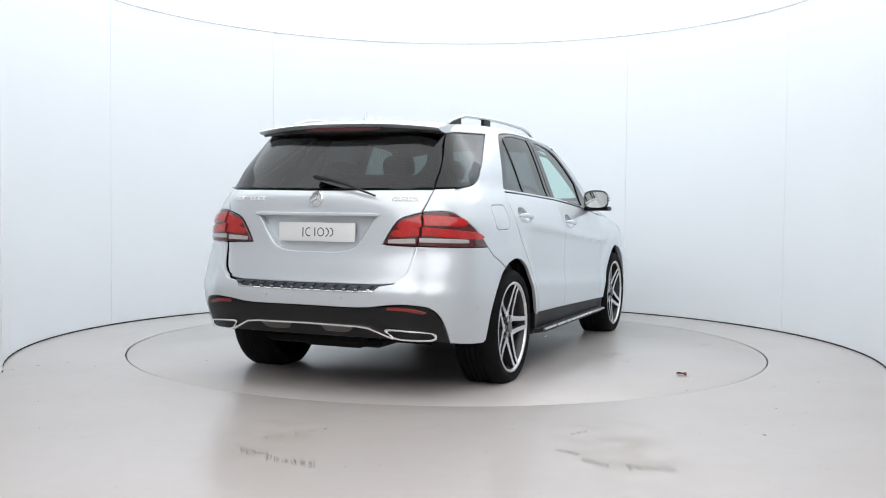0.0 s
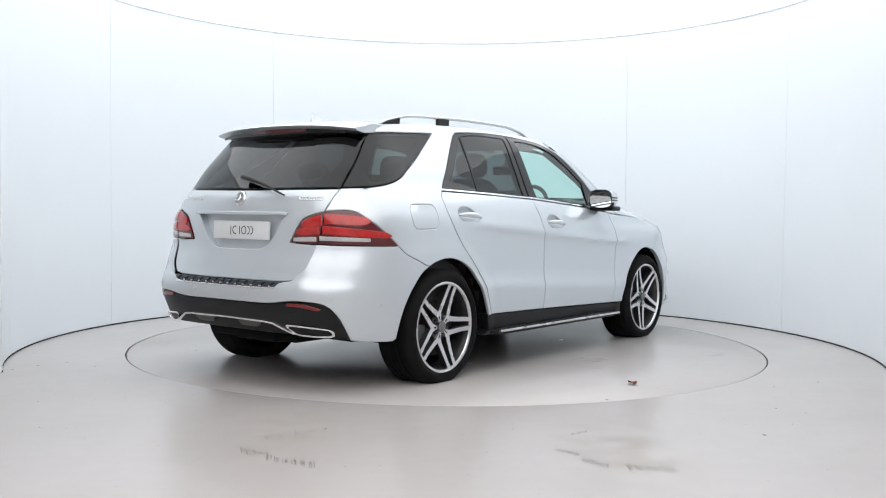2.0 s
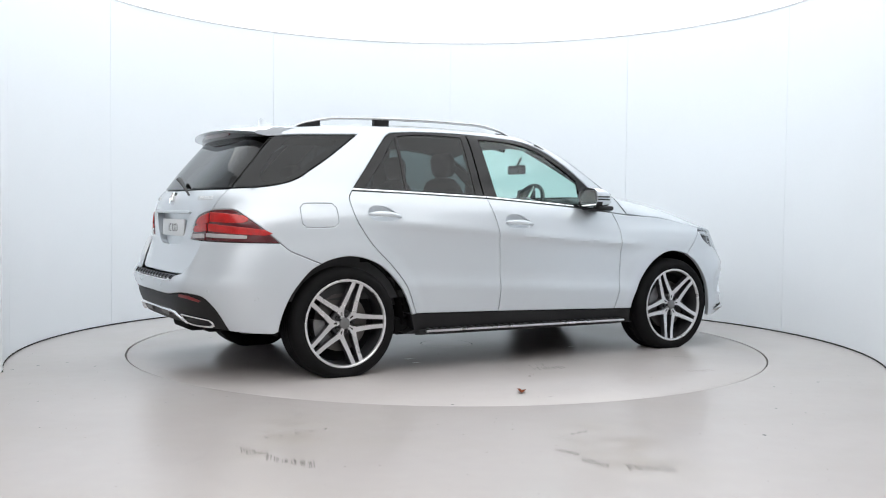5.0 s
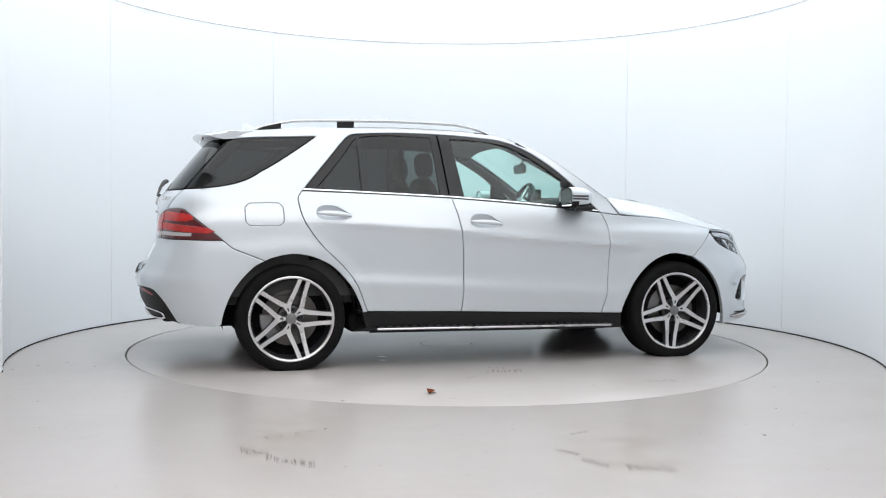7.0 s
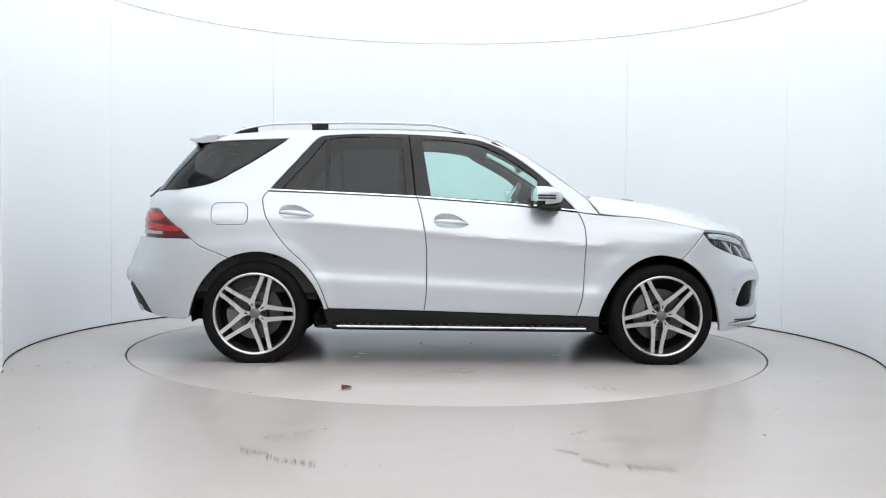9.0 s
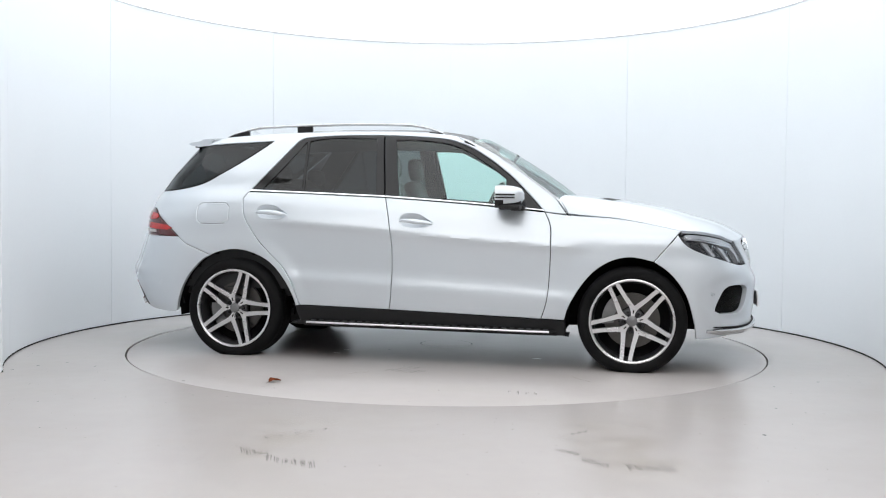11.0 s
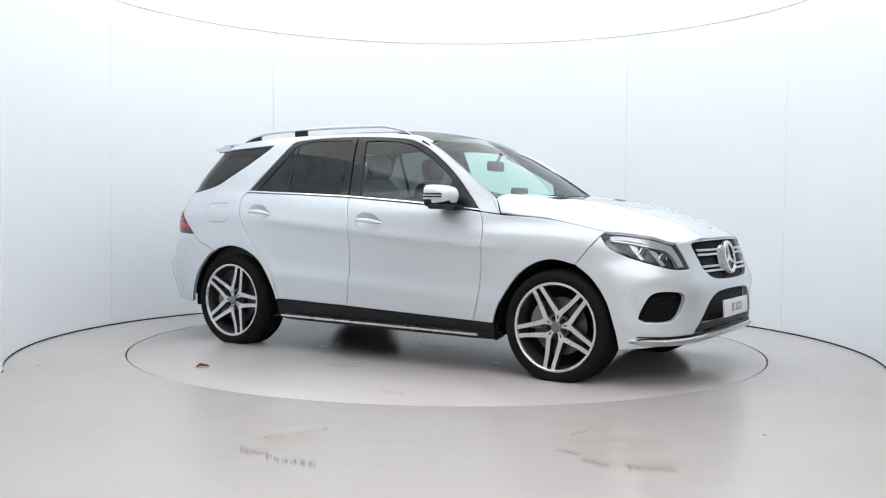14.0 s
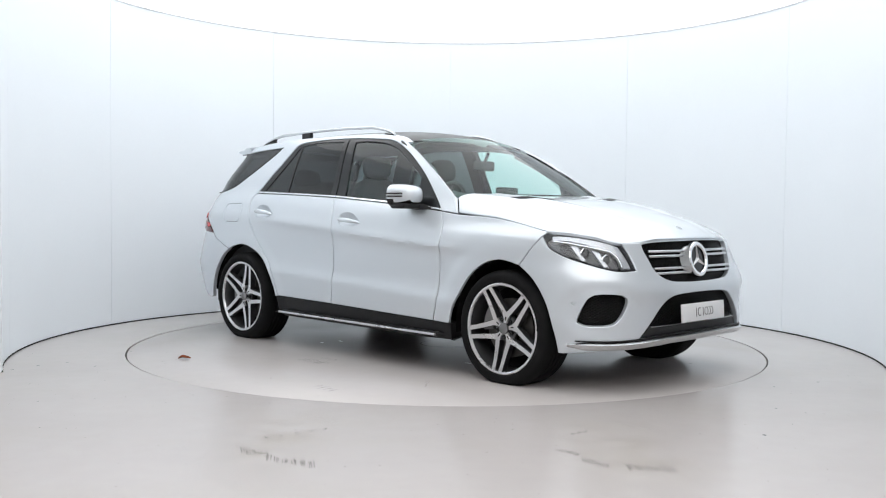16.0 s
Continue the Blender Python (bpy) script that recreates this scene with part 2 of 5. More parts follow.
def half_width(x, z):
    zb = spl(BELT, x)
    zz = z + (1.2 - zb) * step01(.72, 1.05, z)
    zz += .05 * min(1.1, max(-.9, x)) * step01(.36, .5, z) * step01(1.12, .97, z)
    a = step01(1.40, .95, x) * step01(-1.30, -.85, x) if zz < 1.1 else 1.0
    w = spl(WMAX, x) - (a * spl(SECT, zz) + (1 - a) * spl(SMOOTH, zz))
    w -= .018 * step01(-.9, -1.6, x) * step01(1.0, 1.3, z)
    w -= .055 * step01(-.5, -1.7, x) * step01(1.3, 1.63, z)
    w += spl(((-.5, 0.), (.9, .020), (1.07, .026), (1.4, .036), (1.8, .060)), x) * step01(.84, 1.2, zz)
    for cx in (-1.406, 1.509):
        r = math.hypot(x - cx, z - .347)
        w += .010 * step01(.60, .50, r) * step01(.99, .8, z)
    return w
def body(u, z):
    """A point of the car's skin: u runs round the car from tail to nose over its flank, z is the height."""
    if u < UR: x, y, zz = body(2 * UR - u, z); return x, -y, zz
    if u > UF: x, y, zz = body(2 * UF - u, z); return x, -y, zz
    if X0R <= u <= X0F: return u, -half_width(u, z), z
    if u < X0R: x0, a, n, k = X0R, X0R - spl(XREAR, z), spl(NREAR, z), (X0R - u) / KU
    else: x0, a, n, k = X0F, spl(XNOSE, z) - X0F, spl(NNOSE, z), (u - X0F) / KU
    c, s = max(0, math.cos(k)), math.sin(k)
    q = (c ** n + s ** n) ** (-1 / n)
    x = x0 + (a * s * q if u > 0 else -a * s * q)
    return x, -(half_width(x0, z) * (1 - s) + half_width(x, z) * s) * c * q, z


def chain(pts, gap=0.02):
    """A closed outline: a smooth curve through the points, with a corner at each point that has a third value."""
    n = len(pts)
    sharp = [i for i in range(n) if len(pts[i]) > 2] or [0]
    P = [Vector(p[:2]) for p in pts]
    out = []
    for a, b in zip(sharp, sharp[1:] + [sharp[0] + n]):
        seg = [P[i % n] for i in range(a, b + 1)]
        smooth_end = len(sharp) == 1 and len(pts[sharp[0]]) < 3
        for i in range(len(seg) - 1):
            p1, p2 = seg[i], seg[i + 1]
            p0 = seg[i - 1] if i else (seg[-2] if smooth_end else p1)
            p3 = seg[i + 2] if i + 2 < len(seg) else (seg[1] if smooth_end else p2)
            k = max(1, int((p2 - p1).length / gap))
            for j in range(k):
                t = j / k
                out.append(0.5 * ((2 * p1) + (p2 - p0) * t + (2 * p0 - 5 * p1 + 4 * p2 - p3) * t * t + (3 * p1 - p0 - 3 * p2 + p3) * t ** 3))
    return out


def area2(P):
    return sum(P[i - 1].x * P[i].y - P[i].x * P[i - 1].y for i in range(len(P)))


def inset(P, d):
    """Moves a counter-clockwise outline inwards by d."""
    out, n = [], len(P)
    for i in range(n):
        a, b = (P[i] - P[i - 1]).normalized(), (P[(i + 1) % n] - P[i]).normalized()
        na, nb = Vector((-a.y, a.x)), Vector((-b.y, b.x))
        m = na + nb
        if m.length < 1e-3:
            m = na
        m.normalize()
        out.append(P[i] + m * d / max(0.45, m.dot(na)))
    return out


def inside(px, py, P):
    """Which of the points lie within the outline."""
    hit = np.zeros(len(px), bool)
    for i in range(len(P)):
        (x0, y0), (x1, y1) = P[i - 1], P[i]
        if y0 != y1:
            hit ^= ((y0 > py) != (y1 > py)) & (px < (x1 - x0) * (py - y0) / (y1 - y0) + x0)
    return hit


def near(px, py, P):
    best = np.full(len(px), 9.0)
    for i in range(len(P)):
        a, b = np.array(P[i - 1]), np.array(P[i])
        d = b - a
        t = np.clip(((px - a[0]) * d[0] + (py - a[1]) * d[1]) / max(1e-9, d @ d), 0, 1)
        best = np.minimum(best, np.hypot(px - a[0] - t * d[0], py - a[1] - t * d[1]))
    return best


def skin_at(surf, u, v, lift):
    p = Vector(surf(u, v))
    du = Vector(surf(u + 2e-3, v)) - Vector(surf(u - 2e-3, v))
    dv = Vector(surf(u, v + 2e-3)) - Vector(surf(u, v - 2e-3))
    n = du.cross(dv)
    if n.length < 1e-12:
        return p
    n.normalize()
    if n.dot(p - Vector((p.x * 0.75, 0, 0.75 if p.z < 1.3 else 1.0))) < 0:
        n = -n
    return p + n * lift


from mathutils.geometry import delaunay_2d_cdt


def panel(name, outline, mat, parent, holes=(), gap=0.0025, depth=0.018, grid=0.04, lift=0.0, surf=None, side=1, label="", soft=0.004, shape=None, creases=()):
    """A pressed panel of the skin: outline and holes lie on the skin's own (u, v); edges rolled in, with a shut gap round it."""
    surf = surf or body
    loops = []
    for k, pts in enumerate((outline, *holes)):
        P = chain(pts, min(0.02, grid))
        if (area2(P) < 0) == (k == 0):
            P.reverse()
        loops.append((inset(P, gap), inset(P, gap + soft)))
    outer = loops[0][1]
    xs, ys = [p.x for p in outer], [p.y for p in outer]
    gx, gy = np.meshgrid(np.arange(min(xs), max(xs), grid), np.arange(min(ys), max(ys), grid * 0.8))
    gx[1::2] += grid / 2
    gx, gy = gx.ravel(), gy.ravel()
    ok = inside(gx, gy, outer)
    for _, h in loops[1:]:
        ok &= ~inside(gx, gy, h)
    for _, h in loops:
        ok &= near(gx, gy, h) > grid * 0.35
    pts, edges = [], []
    for _, h in loops:
        s = len(pts)
        pts += [tuple(p) for p in h]
        edges += [(s + i, s + (i + 1) % len(h)) for i in range(len(h))]
    for fn in creases:
        # points and edges laid along a pressed crease
        cu = np.arange(min(xs), max(xs), .02)
        cv = np.array([fn(x) for x in cu])
        good = inside(cu, cv, outer)
        for _, h in loops[1:]:
            good &= ~inside(cu, cv, h)
        for _, h in loops:
            good &= near(cu, cv, h) > .006
        ok &= np.abs(gy - np.array([fn(x) for x in gx])) > .009
        last = -9
        for i in np.flatnonzero(good):
            pts.append((float(cu[i]), float(cv[i])))
            if i == last + 1:
                edges.append((len(pts) - 2, len(pts) - 1))
            last = i
    pts += list(zip(gx[ok].tolist(), gy[ok].tolist()))
    V, _, F, ov, _, _ = delaunay_2d_cdt([Vector(p) for p in pts], edges, [], 0, 1e-5)
    cx = np.array([sum(V[i].x for i in f) / len(f) for f in F])
    cy = np.array([sum(V[i].y for i in f) / len(f) for f in F])
    keep = inside(cx, cy, outer)
    for _, h in loops[1:]:
        keep &= ~inside(cx, cy, h)
    bm = bmesh.new()
    flip = Matrix.Diagonal((1, side, 1, 1))

    def at(u, v, d):
        return flip @ skin_at(surf, u, v, d + (shape(u, v) if shape else 0))
    top = [bm.verts.new(at(v.x, v.y, lift)) for v in V]
    for f, k in zip(F, keep):
        if k and len(set(f)) == len(f):
            try:
                bm.faces.new([top[i] for i in f])
            except ValueError:
                pass
    where = {}
    for i, src in enumerate(ov):
        for s in src:
            where[s] = i
    s = 0
    for a, h in loops:
        n = len(h)
        r1 = [bm.verts.new(at(p.x, p.y, lift - soft * 0.7)) for p in a]
        r2 = [bm.verts.new(at(p.x, p.y, lift - soft * 0.7 - depth)) for p in a]
        for i in range(n):
            j = (i + 1) % n
            t0, t1 = top[where.get(s + i, 0)], top[where.get(s + j, 0)]
            for q in ((t0, t1, r1[j], r1[i]), (r1[i], r1[j], r2[j], r2[i])):
                if len(set(q)) == 4:
                    try:
                        bm.faces.new(q)
                    except ValueError:
                        pass
        s += n
    bmesh.ops.delete(bm, geom=[v for v in bm.verts if not v.link_faces], context="VERTS")
    ob = part(name, bm, mat, parent, label, smooth=24)
    return ob


def mirrored(pts, centre):
    """A whole outline from its half, given from the car's middle line and back to it."""
    return list(pts) + [(2 * centre - p[0], *p[1:]) for p in reversed(pts) if abs(p[0] - centre) > 1e-6]


# hood, roof and windscreen skins
HOODC = ((1.0, 1.222), (1.10, 1.212), (1.34, 1.190), (1.70, 1.138), (1.97, 1.078), (2.16, 1.018), (2.26, .967), (2.32, .924), (2.36, .89))
HOODD = ((1.0, .190), (1.07, .180), (1.25, .159), (1.43, .145), (1.62, .147), (1.83, .139), (1.94, .131), (2.08, .147), (2.19, .232), (2.25, .265), (2.36, .27))


def hood_skin(x, y):
    z = spl(HOODC, x) - spl(HOODD, x) * (abs(y) / .9) ** spl(((1.0, 16.), (1.3, 8.), (1.9, 2.6)), x)
    z += .006 * step01(.10, .0, abs(abs(y) - .42 - (1.9 - x) * .10))
    return x, y, z


ROOFE = ((-2.0, 1.590), (-1.7, 1.632), (-1.2, 1.668), (-.6, 1.682), (-.1, 1.672), (.2, 1.638), (.35, 1.588))


def roof_skin(x, s):
    ze = spl(ROOFE, x)
    return x, s * half_width(x, ze), ze + (0.05 + 0.008 * step01(-1.2, 0, x)) * (1 - abs(s) ** 2.2) * 0.9


# the screen: v from its foot to the roof, s across
def screen_skin(s, v):
    yb, yt = .845, .695
    hw = yb + (yt - yb) * v
    x = 1.105 + (.36 - 1.105) * v + .022 * math.sin(math.pi * v) - (.125 - .035 * v) * abs(s) ** 2.0
    z = 1.185 + (1.662 - 1.185) * v + .012 * math.sin(math.pi * v) - (.005 + .055 * v) * abs(s) ** 2.2
    return x, s * hw, z


# ---- the booth ----
RW, WALL_TOP, WC = 3.28, 2.99, (0.0, -0.10)


def arc_wall(bm, a0, a1, r0, r1, z0, z1, n):
    for k in range(n):
        t0, t1 = radians(a0 + (a1 - a0) * k / n), radians(a0 + (a1 - a0) * (k + 1) / n)
        q = [[bm.verts.new((WC[0] + r * math.cos(t), WC[1] + r * math.sin(t), z)) for t in (t0, t1) for z in (z0, z1)] for r in (r0, r1)]
        (a, b, c, d), (e, f, g, h) = q
        fs = [(a, c, d, b), (e, f, h, g), (b, d, h, f), (a, e, g, c)]
        if k == 0:
            fs.append((a, b, f, e))
        if k == n - 1:
            fs.append((c, g, h, d))
        for x in fs:
            bm.faces.new(x)
    bmesh.ops.remove_doubles(bm, verts=bm.verts, dist=1e-5)


def room():
    bm = bmesh.new()
    arc_wall(bm, -27, 207, RW + .005, RW + .10, 0.0, WALL_TOP, 72)
    wall = tagged(part("wall_booth", bm, M_WALL), "curved white booth wall of tall flush panels", "wall", kind="structure")
    joints = (-27, -16, 19.3, 54.1, 89.8, 125.4, 161.0, 195.1, 207)
    for a0, a1 in zip(joints, joints[1:]):
        bm = bmesh.new()
        arc_wall(bm, a0 + .03, a1 - .03, RW, RW + .0045, 0.012, WALL_TOP - .002, 16)
        part("panel", bm, M_WALL, wall)
    bm = bmesh.new()
    arc_wall(bm, -27, 207, RW - .006, RW + .10, WALL_TOP, WALL_TOP + .012, 72)
    tagged(part("trim_wall_top", bm, M_TRIM), "thin grey metal capping along the wall top", "trim", kind="structure")
    bm = bmesh.new()
    arc_wall(bm, -27, 207, RW - .002, RW + .01, 0.0, 0.009, 72)
    tagged(part("trim_wall_foot", bm, M_PIT), "dark joint line along the foot of the wall", "trim", kind="structure")
    # floor with the round opening for the turntable
    bm = bmesh.new()
    a, b = disc_ring(bm, 2.512, 5.0, 0.0)
    n = len(b)
    c = []
    for v in b:
        k = 14.0 / max(abs(v.co.x), abs(v.co.y))
        c.append(bm.verts.new((v.co.x * k, v.co.y * k, 0)))
    for k in range(n):
        bm.faces.new((b[k], c[k], c[(k + 1) % n], b[(k + 1) % n]))
    low = [bm.verts.new((v.co.x, v.co.y, -.06)) for v in a]
    for k in range(n):
        bm.faces.new((a[k], a[(k + 1) % n], low[(k + 1) % n], low[k]))
    tagged(part("floor", bm, M_FLOOR), "pale grey painted concrete floor with scuffs", "floor", kind="structure")
    bm = bmesh.new()
    disc_ring(bm, 0.01, 2.6, -.058, 96)
    tagged(part("turntable_pit", bm, M_PIT), "dark pit under the turntable", "pit", kind="structure")
    # ceiling: glowing sheet above the booth, plain slab beyond
    bm = bmesh.new()
    bmesh.ops.create_circle(bm, cap_ends=True, radius=RW + .10, segments=96)
    bmesh.ops.translate(bm, verts=bm.verts, vec=(0, -.1, WALL_TOP + .03))
    tagged(part("ceiling_light_sheet", bm, M_CEIL), "glowing white stretched ceiling sheet", "ceiling light", kind="structure")
    bm = bmesh.new()
    box(bm, (-6.2, -10.6, 3.7), (6.2, 5.2, 3.9))
    tagged(part("ceiling", bm, M_STUDIO), "plain white studio ceiling", "ceiling", kind="structure")
    for nm, lo, hi in (("wall_north", (-6.2, 5.0, 0), (6.2, 5.2, 3.7)), ("wall_south", (-6.2, -10.6, 0), (6.2, -10.4, 3.7)),
                       ("wall_east", (6.0, -10.4, 0), (6.2, 5.0, 3.7)), ("wall_west", (-6.2, -10.4, 0), (-6.0, 5.0, 3.7))):
        bm = bmesh.new()
        box(bm, lo, hi)
        tagged(part(nm, bm, M_STUDIO), "plain white studio wall", "wall", kind="structure")
    # unseen glowing panel, added to brighten the car's near side
    bm = bmesh.new()
    box(bm, (-3.5, -9.4, 3.60), (3.5, -3.9, 3.64))
    tagged(part("fill_panel_front", bm, M_FILL), "wide glowing fill panel added out of view in front of the booth", "ceiling light", kind="structure")


room()


def turntable():
    bm = bmesh.new()
    n = 192
    top = [[bm.verts.new((r * math.cos(2 * math.pi * k / n), r * math.sin(2 * math.pi * k / n), z)) for k in range(n)] for r, z in ((.214, 0), (1.2, 0), (2.494, 0), (2.5, -.004), (2.5, -.05))]
    for p, q in zip(top, top[1:]):
        for k in range(n):
            bm.faces.new((p[k], q[k], q[(k + 1) % n], p[(k + 1) % n]))
    ob = part("turntable", bm, M_FLOOR, recalc=True)
    bm = bmesh.new()
    lathe(bm, ((.0005, 0.001), (.206, .001), (.209, -.003), (.209, -.03)), 64, "z")
    part("hub_cover", bm, M_FLOOR, ob)
    bm = bmesh.new()
    lathe(bm, ((.204, -.012), (.216, -.012)), 64, "z")
    part("hub_joint", bm, M_PIT, ob)
    return tagged(ob, "flush pale grey round turntable with scuff marks", "turntable")


table = turntable()


# ---- the car ----
car = tagged(new("car"), "silver five-door sport utility car on the turntable", "car")
DOOR_REAR = [(-1.335, 1.212), (-1.355, 1.182), (-1.355, 1.134), (-1.318, 1.014), (-1.207, .856), (-1.048, .698), (-.960, .579), (-.895, .419)]
DOOR_GAP = [(-.261, 1.186, 1), (-.220, 1.026), (-.195, .866), (-.189, .705), (-.192, .504), (-.206, .379, 1)]
DOOR_FRONT = [(.898, 1.093, 1), (.940, .997), (.948, .876), (.940, .633), (.924, .472), (.887, .348, 1)]
FRAME_TOP = [(.652, 1.341), (.408, 1.518), (.203, 1.610), (-.005, 1.637), (-.339, 1.653), (-.670, 1.652), (-.916, 1.635), (-.977, 1.617), (-1.016, 1.582), (-1.171, 1.401)]
TAIL_TOP = [(-1.852, .881, 1), (-1.952, .972), (-2.040, 1.048), (-2.100, 1.090), (-2.222, 1.087, 1)]
SEAM_R = [(-1.585, .745, 1), (-1.700, .792), (-1.792, .831)]
ARCH_R = [(-.918, .385, 1), (-.934, .439), (-1.008, .578), (-1.128, .705), (-1.267, .772), (-1.401, .791), (-1.524, .770)]
GATE_SIDE = [(-2.257, .888, 1), (-2.264, .845), (-2.284, .735), (-2.310, .692), (-2.36, .670), (UR, .665)]
GLASS_Q = [(-2.143, 1.225, 1), (-1.975, 1.234), (-1.83, 1.258), (-1.716, 1.292), (-1.605, 1.345), (-1.463, 1.430), (-1.30, 1.540), (-1.205, 1.609, 1), (-1.6, 1.592), (-1.972, 1.580, 1), (-2.034, 1.51), (-2.09, 1.38)]


def lean(z):
    """A line along the flank that falls towards the nose."""
    return lambda x: z - .05 * min(1.1, max(-.9, x))


CREASES = [lean(z) for z in (.540, .565, .612, .66, .915, .935, .949)]


def side_frame(side):
    out = [(.898, 1.093, 1), *FRAME_TOP, (-1.323, 1.223, 1), *DOOR_REAR[1:], (-.883, .391, 1), *ARCH_R, *SEAM_R, *TAIL_TOP,
           *GLASS_Q[:-2], (-1.952, 1.598, 1), (-1.7, 1.634), (-1.2, 1.670), (-.6, 1.684), (-.1, 1.674), (.2, 1.645), (.45, 1.548), (.7, 1.388), (.97, 1.195, 1), (1.055, 1.076, 1)]
    flap = [(-1.715, 1.105), (-1.69, 1.130), (-1.49, 1.133), (-1.465, 1.11), (-1.46, 1.01), (-1.485, .985), (-1.685, .983), (-1.71, 1.005)]
    ob = panel("side_frame", out, M_PAINT, car, holes=[flap] if side == 1 else (), side=side, label="silver quarter panel and roof pillars")
    if side == 1:
        panel("fuel_flap", flap, M_PAINT, ob, gap=.0005)
    panel("quarter_window", [*GLASS_Q], M_PRIVACY, ob, gap=.004, depth=.004, side=side, lift=-.001, label="dark tinted quarter glass")
    panel("glass_border", [*GLASS_Q], M_GLOSSB, ob, holes=[[(-1.93, 1.278), (-1.76, 1.318), (-1.60, 1.41), (-1.38, 1.545), (-1.42, 1.572), (-1.78, 1.560), (-1.93, 1.47), (-1.99, 1.33)]], gap=.004, depth=.002, side=side, lift=-.016)


def front_door(side):
    out = [*DOOR_FRONT, (DOOR_GAP[5]), *DOOR_GAP[4:0:-1], DOOR_GAP[0], (.39, 1.141)]
    ob = panel("front_door", out, M_PAINT, car, grid=.025, creases=CREASES, holes=[dish_outline(-.137, 1.016)], side=side, label="silver front door, shut")
    glass = [(-.160, 1.202, 1), (-.227, 1.615, 1), (-.089, 1.617), (.118, 1.595), (.284, 1.542), (.468, 1.431), (.610, 1.328, 1), (.614, 1.155, 1), (.39, 1.168)]
    frame_o = [(.890, 1.106, 1), (.652, 1.341), (.408, 1.518), (.203, 1.610), (-.005, 1.637), (-.32, 1.653, 1), (-.268, 1.199, 1), (.39, 1.156)]
    panel("window_frame", frame_o, M_GLOSSB, ob, holes=[glass], side=side, gap=.0015, lift=-.004, label="black window frame")
    panel("window", glass, M_GREEN, ob, side=side, gap=-.004, depth=.003, lift=-.012, label="clear green-tinted glass")
    panel("belt_trim", [(-.262, 1.200, 1), (.39, 1.156), (.885, 1.110, 1), (.893, 1.100, 1), (.39, 1.144), (-.262, 1.188, 1)], M_CHROME, ob, side=side, gap=0, depth=.012, soft=.002, lift=.004, grid=.02)
    handle(ob, side, -.137, 1.016)


def rear_door(side):
    out = [*DOOR_GAP, (-.883, .393, 1), *DOOR_REAR[::-1], (-1.323, 1.223, 1), (-.81, 1.208)]
    ob = panel("rear_door", out, M_PAINT, car, grid=.025, creases=CREASES, holes=[dish_outline(-1.236, 1.066)], side=side, label="silver rear door, shut")
    g1 = [(-.892, 1.222, 1), (-.902, 1.605, 1), (-.833, 1.619), (-.669, 1.630), (-.380, 1.626, 1), (-.342, 1.208, 1)]
    g2 = [(-1.223, 1.241, 1), (-1.051, 1.440), (-.945, 1.582), (-.925, 1.602, 1), (-.915, 1.226, 1)]
    frame_o = [(-.328, 1.653, 1), *FRAME_TOP[5:], (-1.313, 1.237, 1), (-.81, 1.221), (-.276, 1.200, 1)]
    panel("window_frame", frame_o, M_GLOSSB, ob, holes=[g1, g2], side=side, gap=.0015, lift=-.004, label="black window frame")
    panel("window", g1, M_PRIVACY, ob, side=side, gap=-.004, depth=.003, lift=-.010, label="dark tinted glass")
    panel("window", g2, M_PRIVACY, ob, side=side, gap=-.004, depth=.003, lift=-.010, label="dark tinted fixed glass")
    panel("belt_trim", [(-1.316, 1.238, 1), (-.81, 1.221), (-.266, 1.200, 1), (-.266, 1.188, 1), (-.81, 1.209), (-1.322, 1.226, 1)], M_CHROME, ob, side=side, gap=0, depth=.012, soft=.002, lift=.004, grid=.02)
    handle(ob, side, -1.236, 1.066)


def dish_outline(x0, z):
    return [(x0 + .002, z + .012), (x0 + .028, z + .046), (x0 + .075, z + .054), (x0 + .14, z + .046), (x0 + .205, z + .010), (x0 + .238, z - .012), (x0 + .19, z - .036), (x0 + .10, z - .040), (x0 + .03, z - .030)]


def handle(door, side, x0, z):
    """A pull bar over a hollow dish."""
    def f(x, dz, d):
        p = skin_at(body, x, z + dz, d)
        return (p.x, p.y * side, p.z)
    bm = bmesh.new()
    n = 16
    rings = []
    for i in range(n + 1):
        t = i / n
        x = x0 - .002 + t * .244
        lift = -.002 + .036 * math.sin(math.pi * t) ** .6
        h = .004 + .013 * math.sin(math.pi * t) ** .5
        dz = -.018 * t + .001
        rings.append([bm.verts.new(f(x, dz + h * math.sin(a), lift + .011 * math.cos(a))) for a in [2 * math.pi * k / 10 for k in range(10)]])
    for p, q in zip(rings, rings[1:]):
        for k in range(10):
            bm.faces.new((p[k], p[(k + 1) % 10], q[(k + 1) % 10], q[k]))
    bm.faces.new(rings[0])
    bm.faces.new(rings[-1])
    part("handle", bm, M_PAINT, door, "silver pull handle", smooth=60)
    panel("handle_dish", dish_outline(x0, z), M_PAINT, door, side=side, gap=-.004, depth=.004, lift=-.003, soft=.002, grid=.012,
          shape=lambda u, v: -.042 * max(0, 1 - ((u - x0 - .115) / .125) ** 2 - ((v - z - .006) / .052) ** 2))


def fender(side):
    out = [*DOOR_FRONT, (1.05, .345, 1), (1.077, .434), (1.146, .563), (1.246, .685), (1.367, .763), (1.497, .789), (1.645, .762, 1),
           (1.731, .864), (1.805, .951, 1), (1.830, .976, 1), (1.43, 1.048), (1.07, 1.073)]
    panel("front_fender", out, M_PAINT, car, grid=.025, creases=CREASES, side=side)


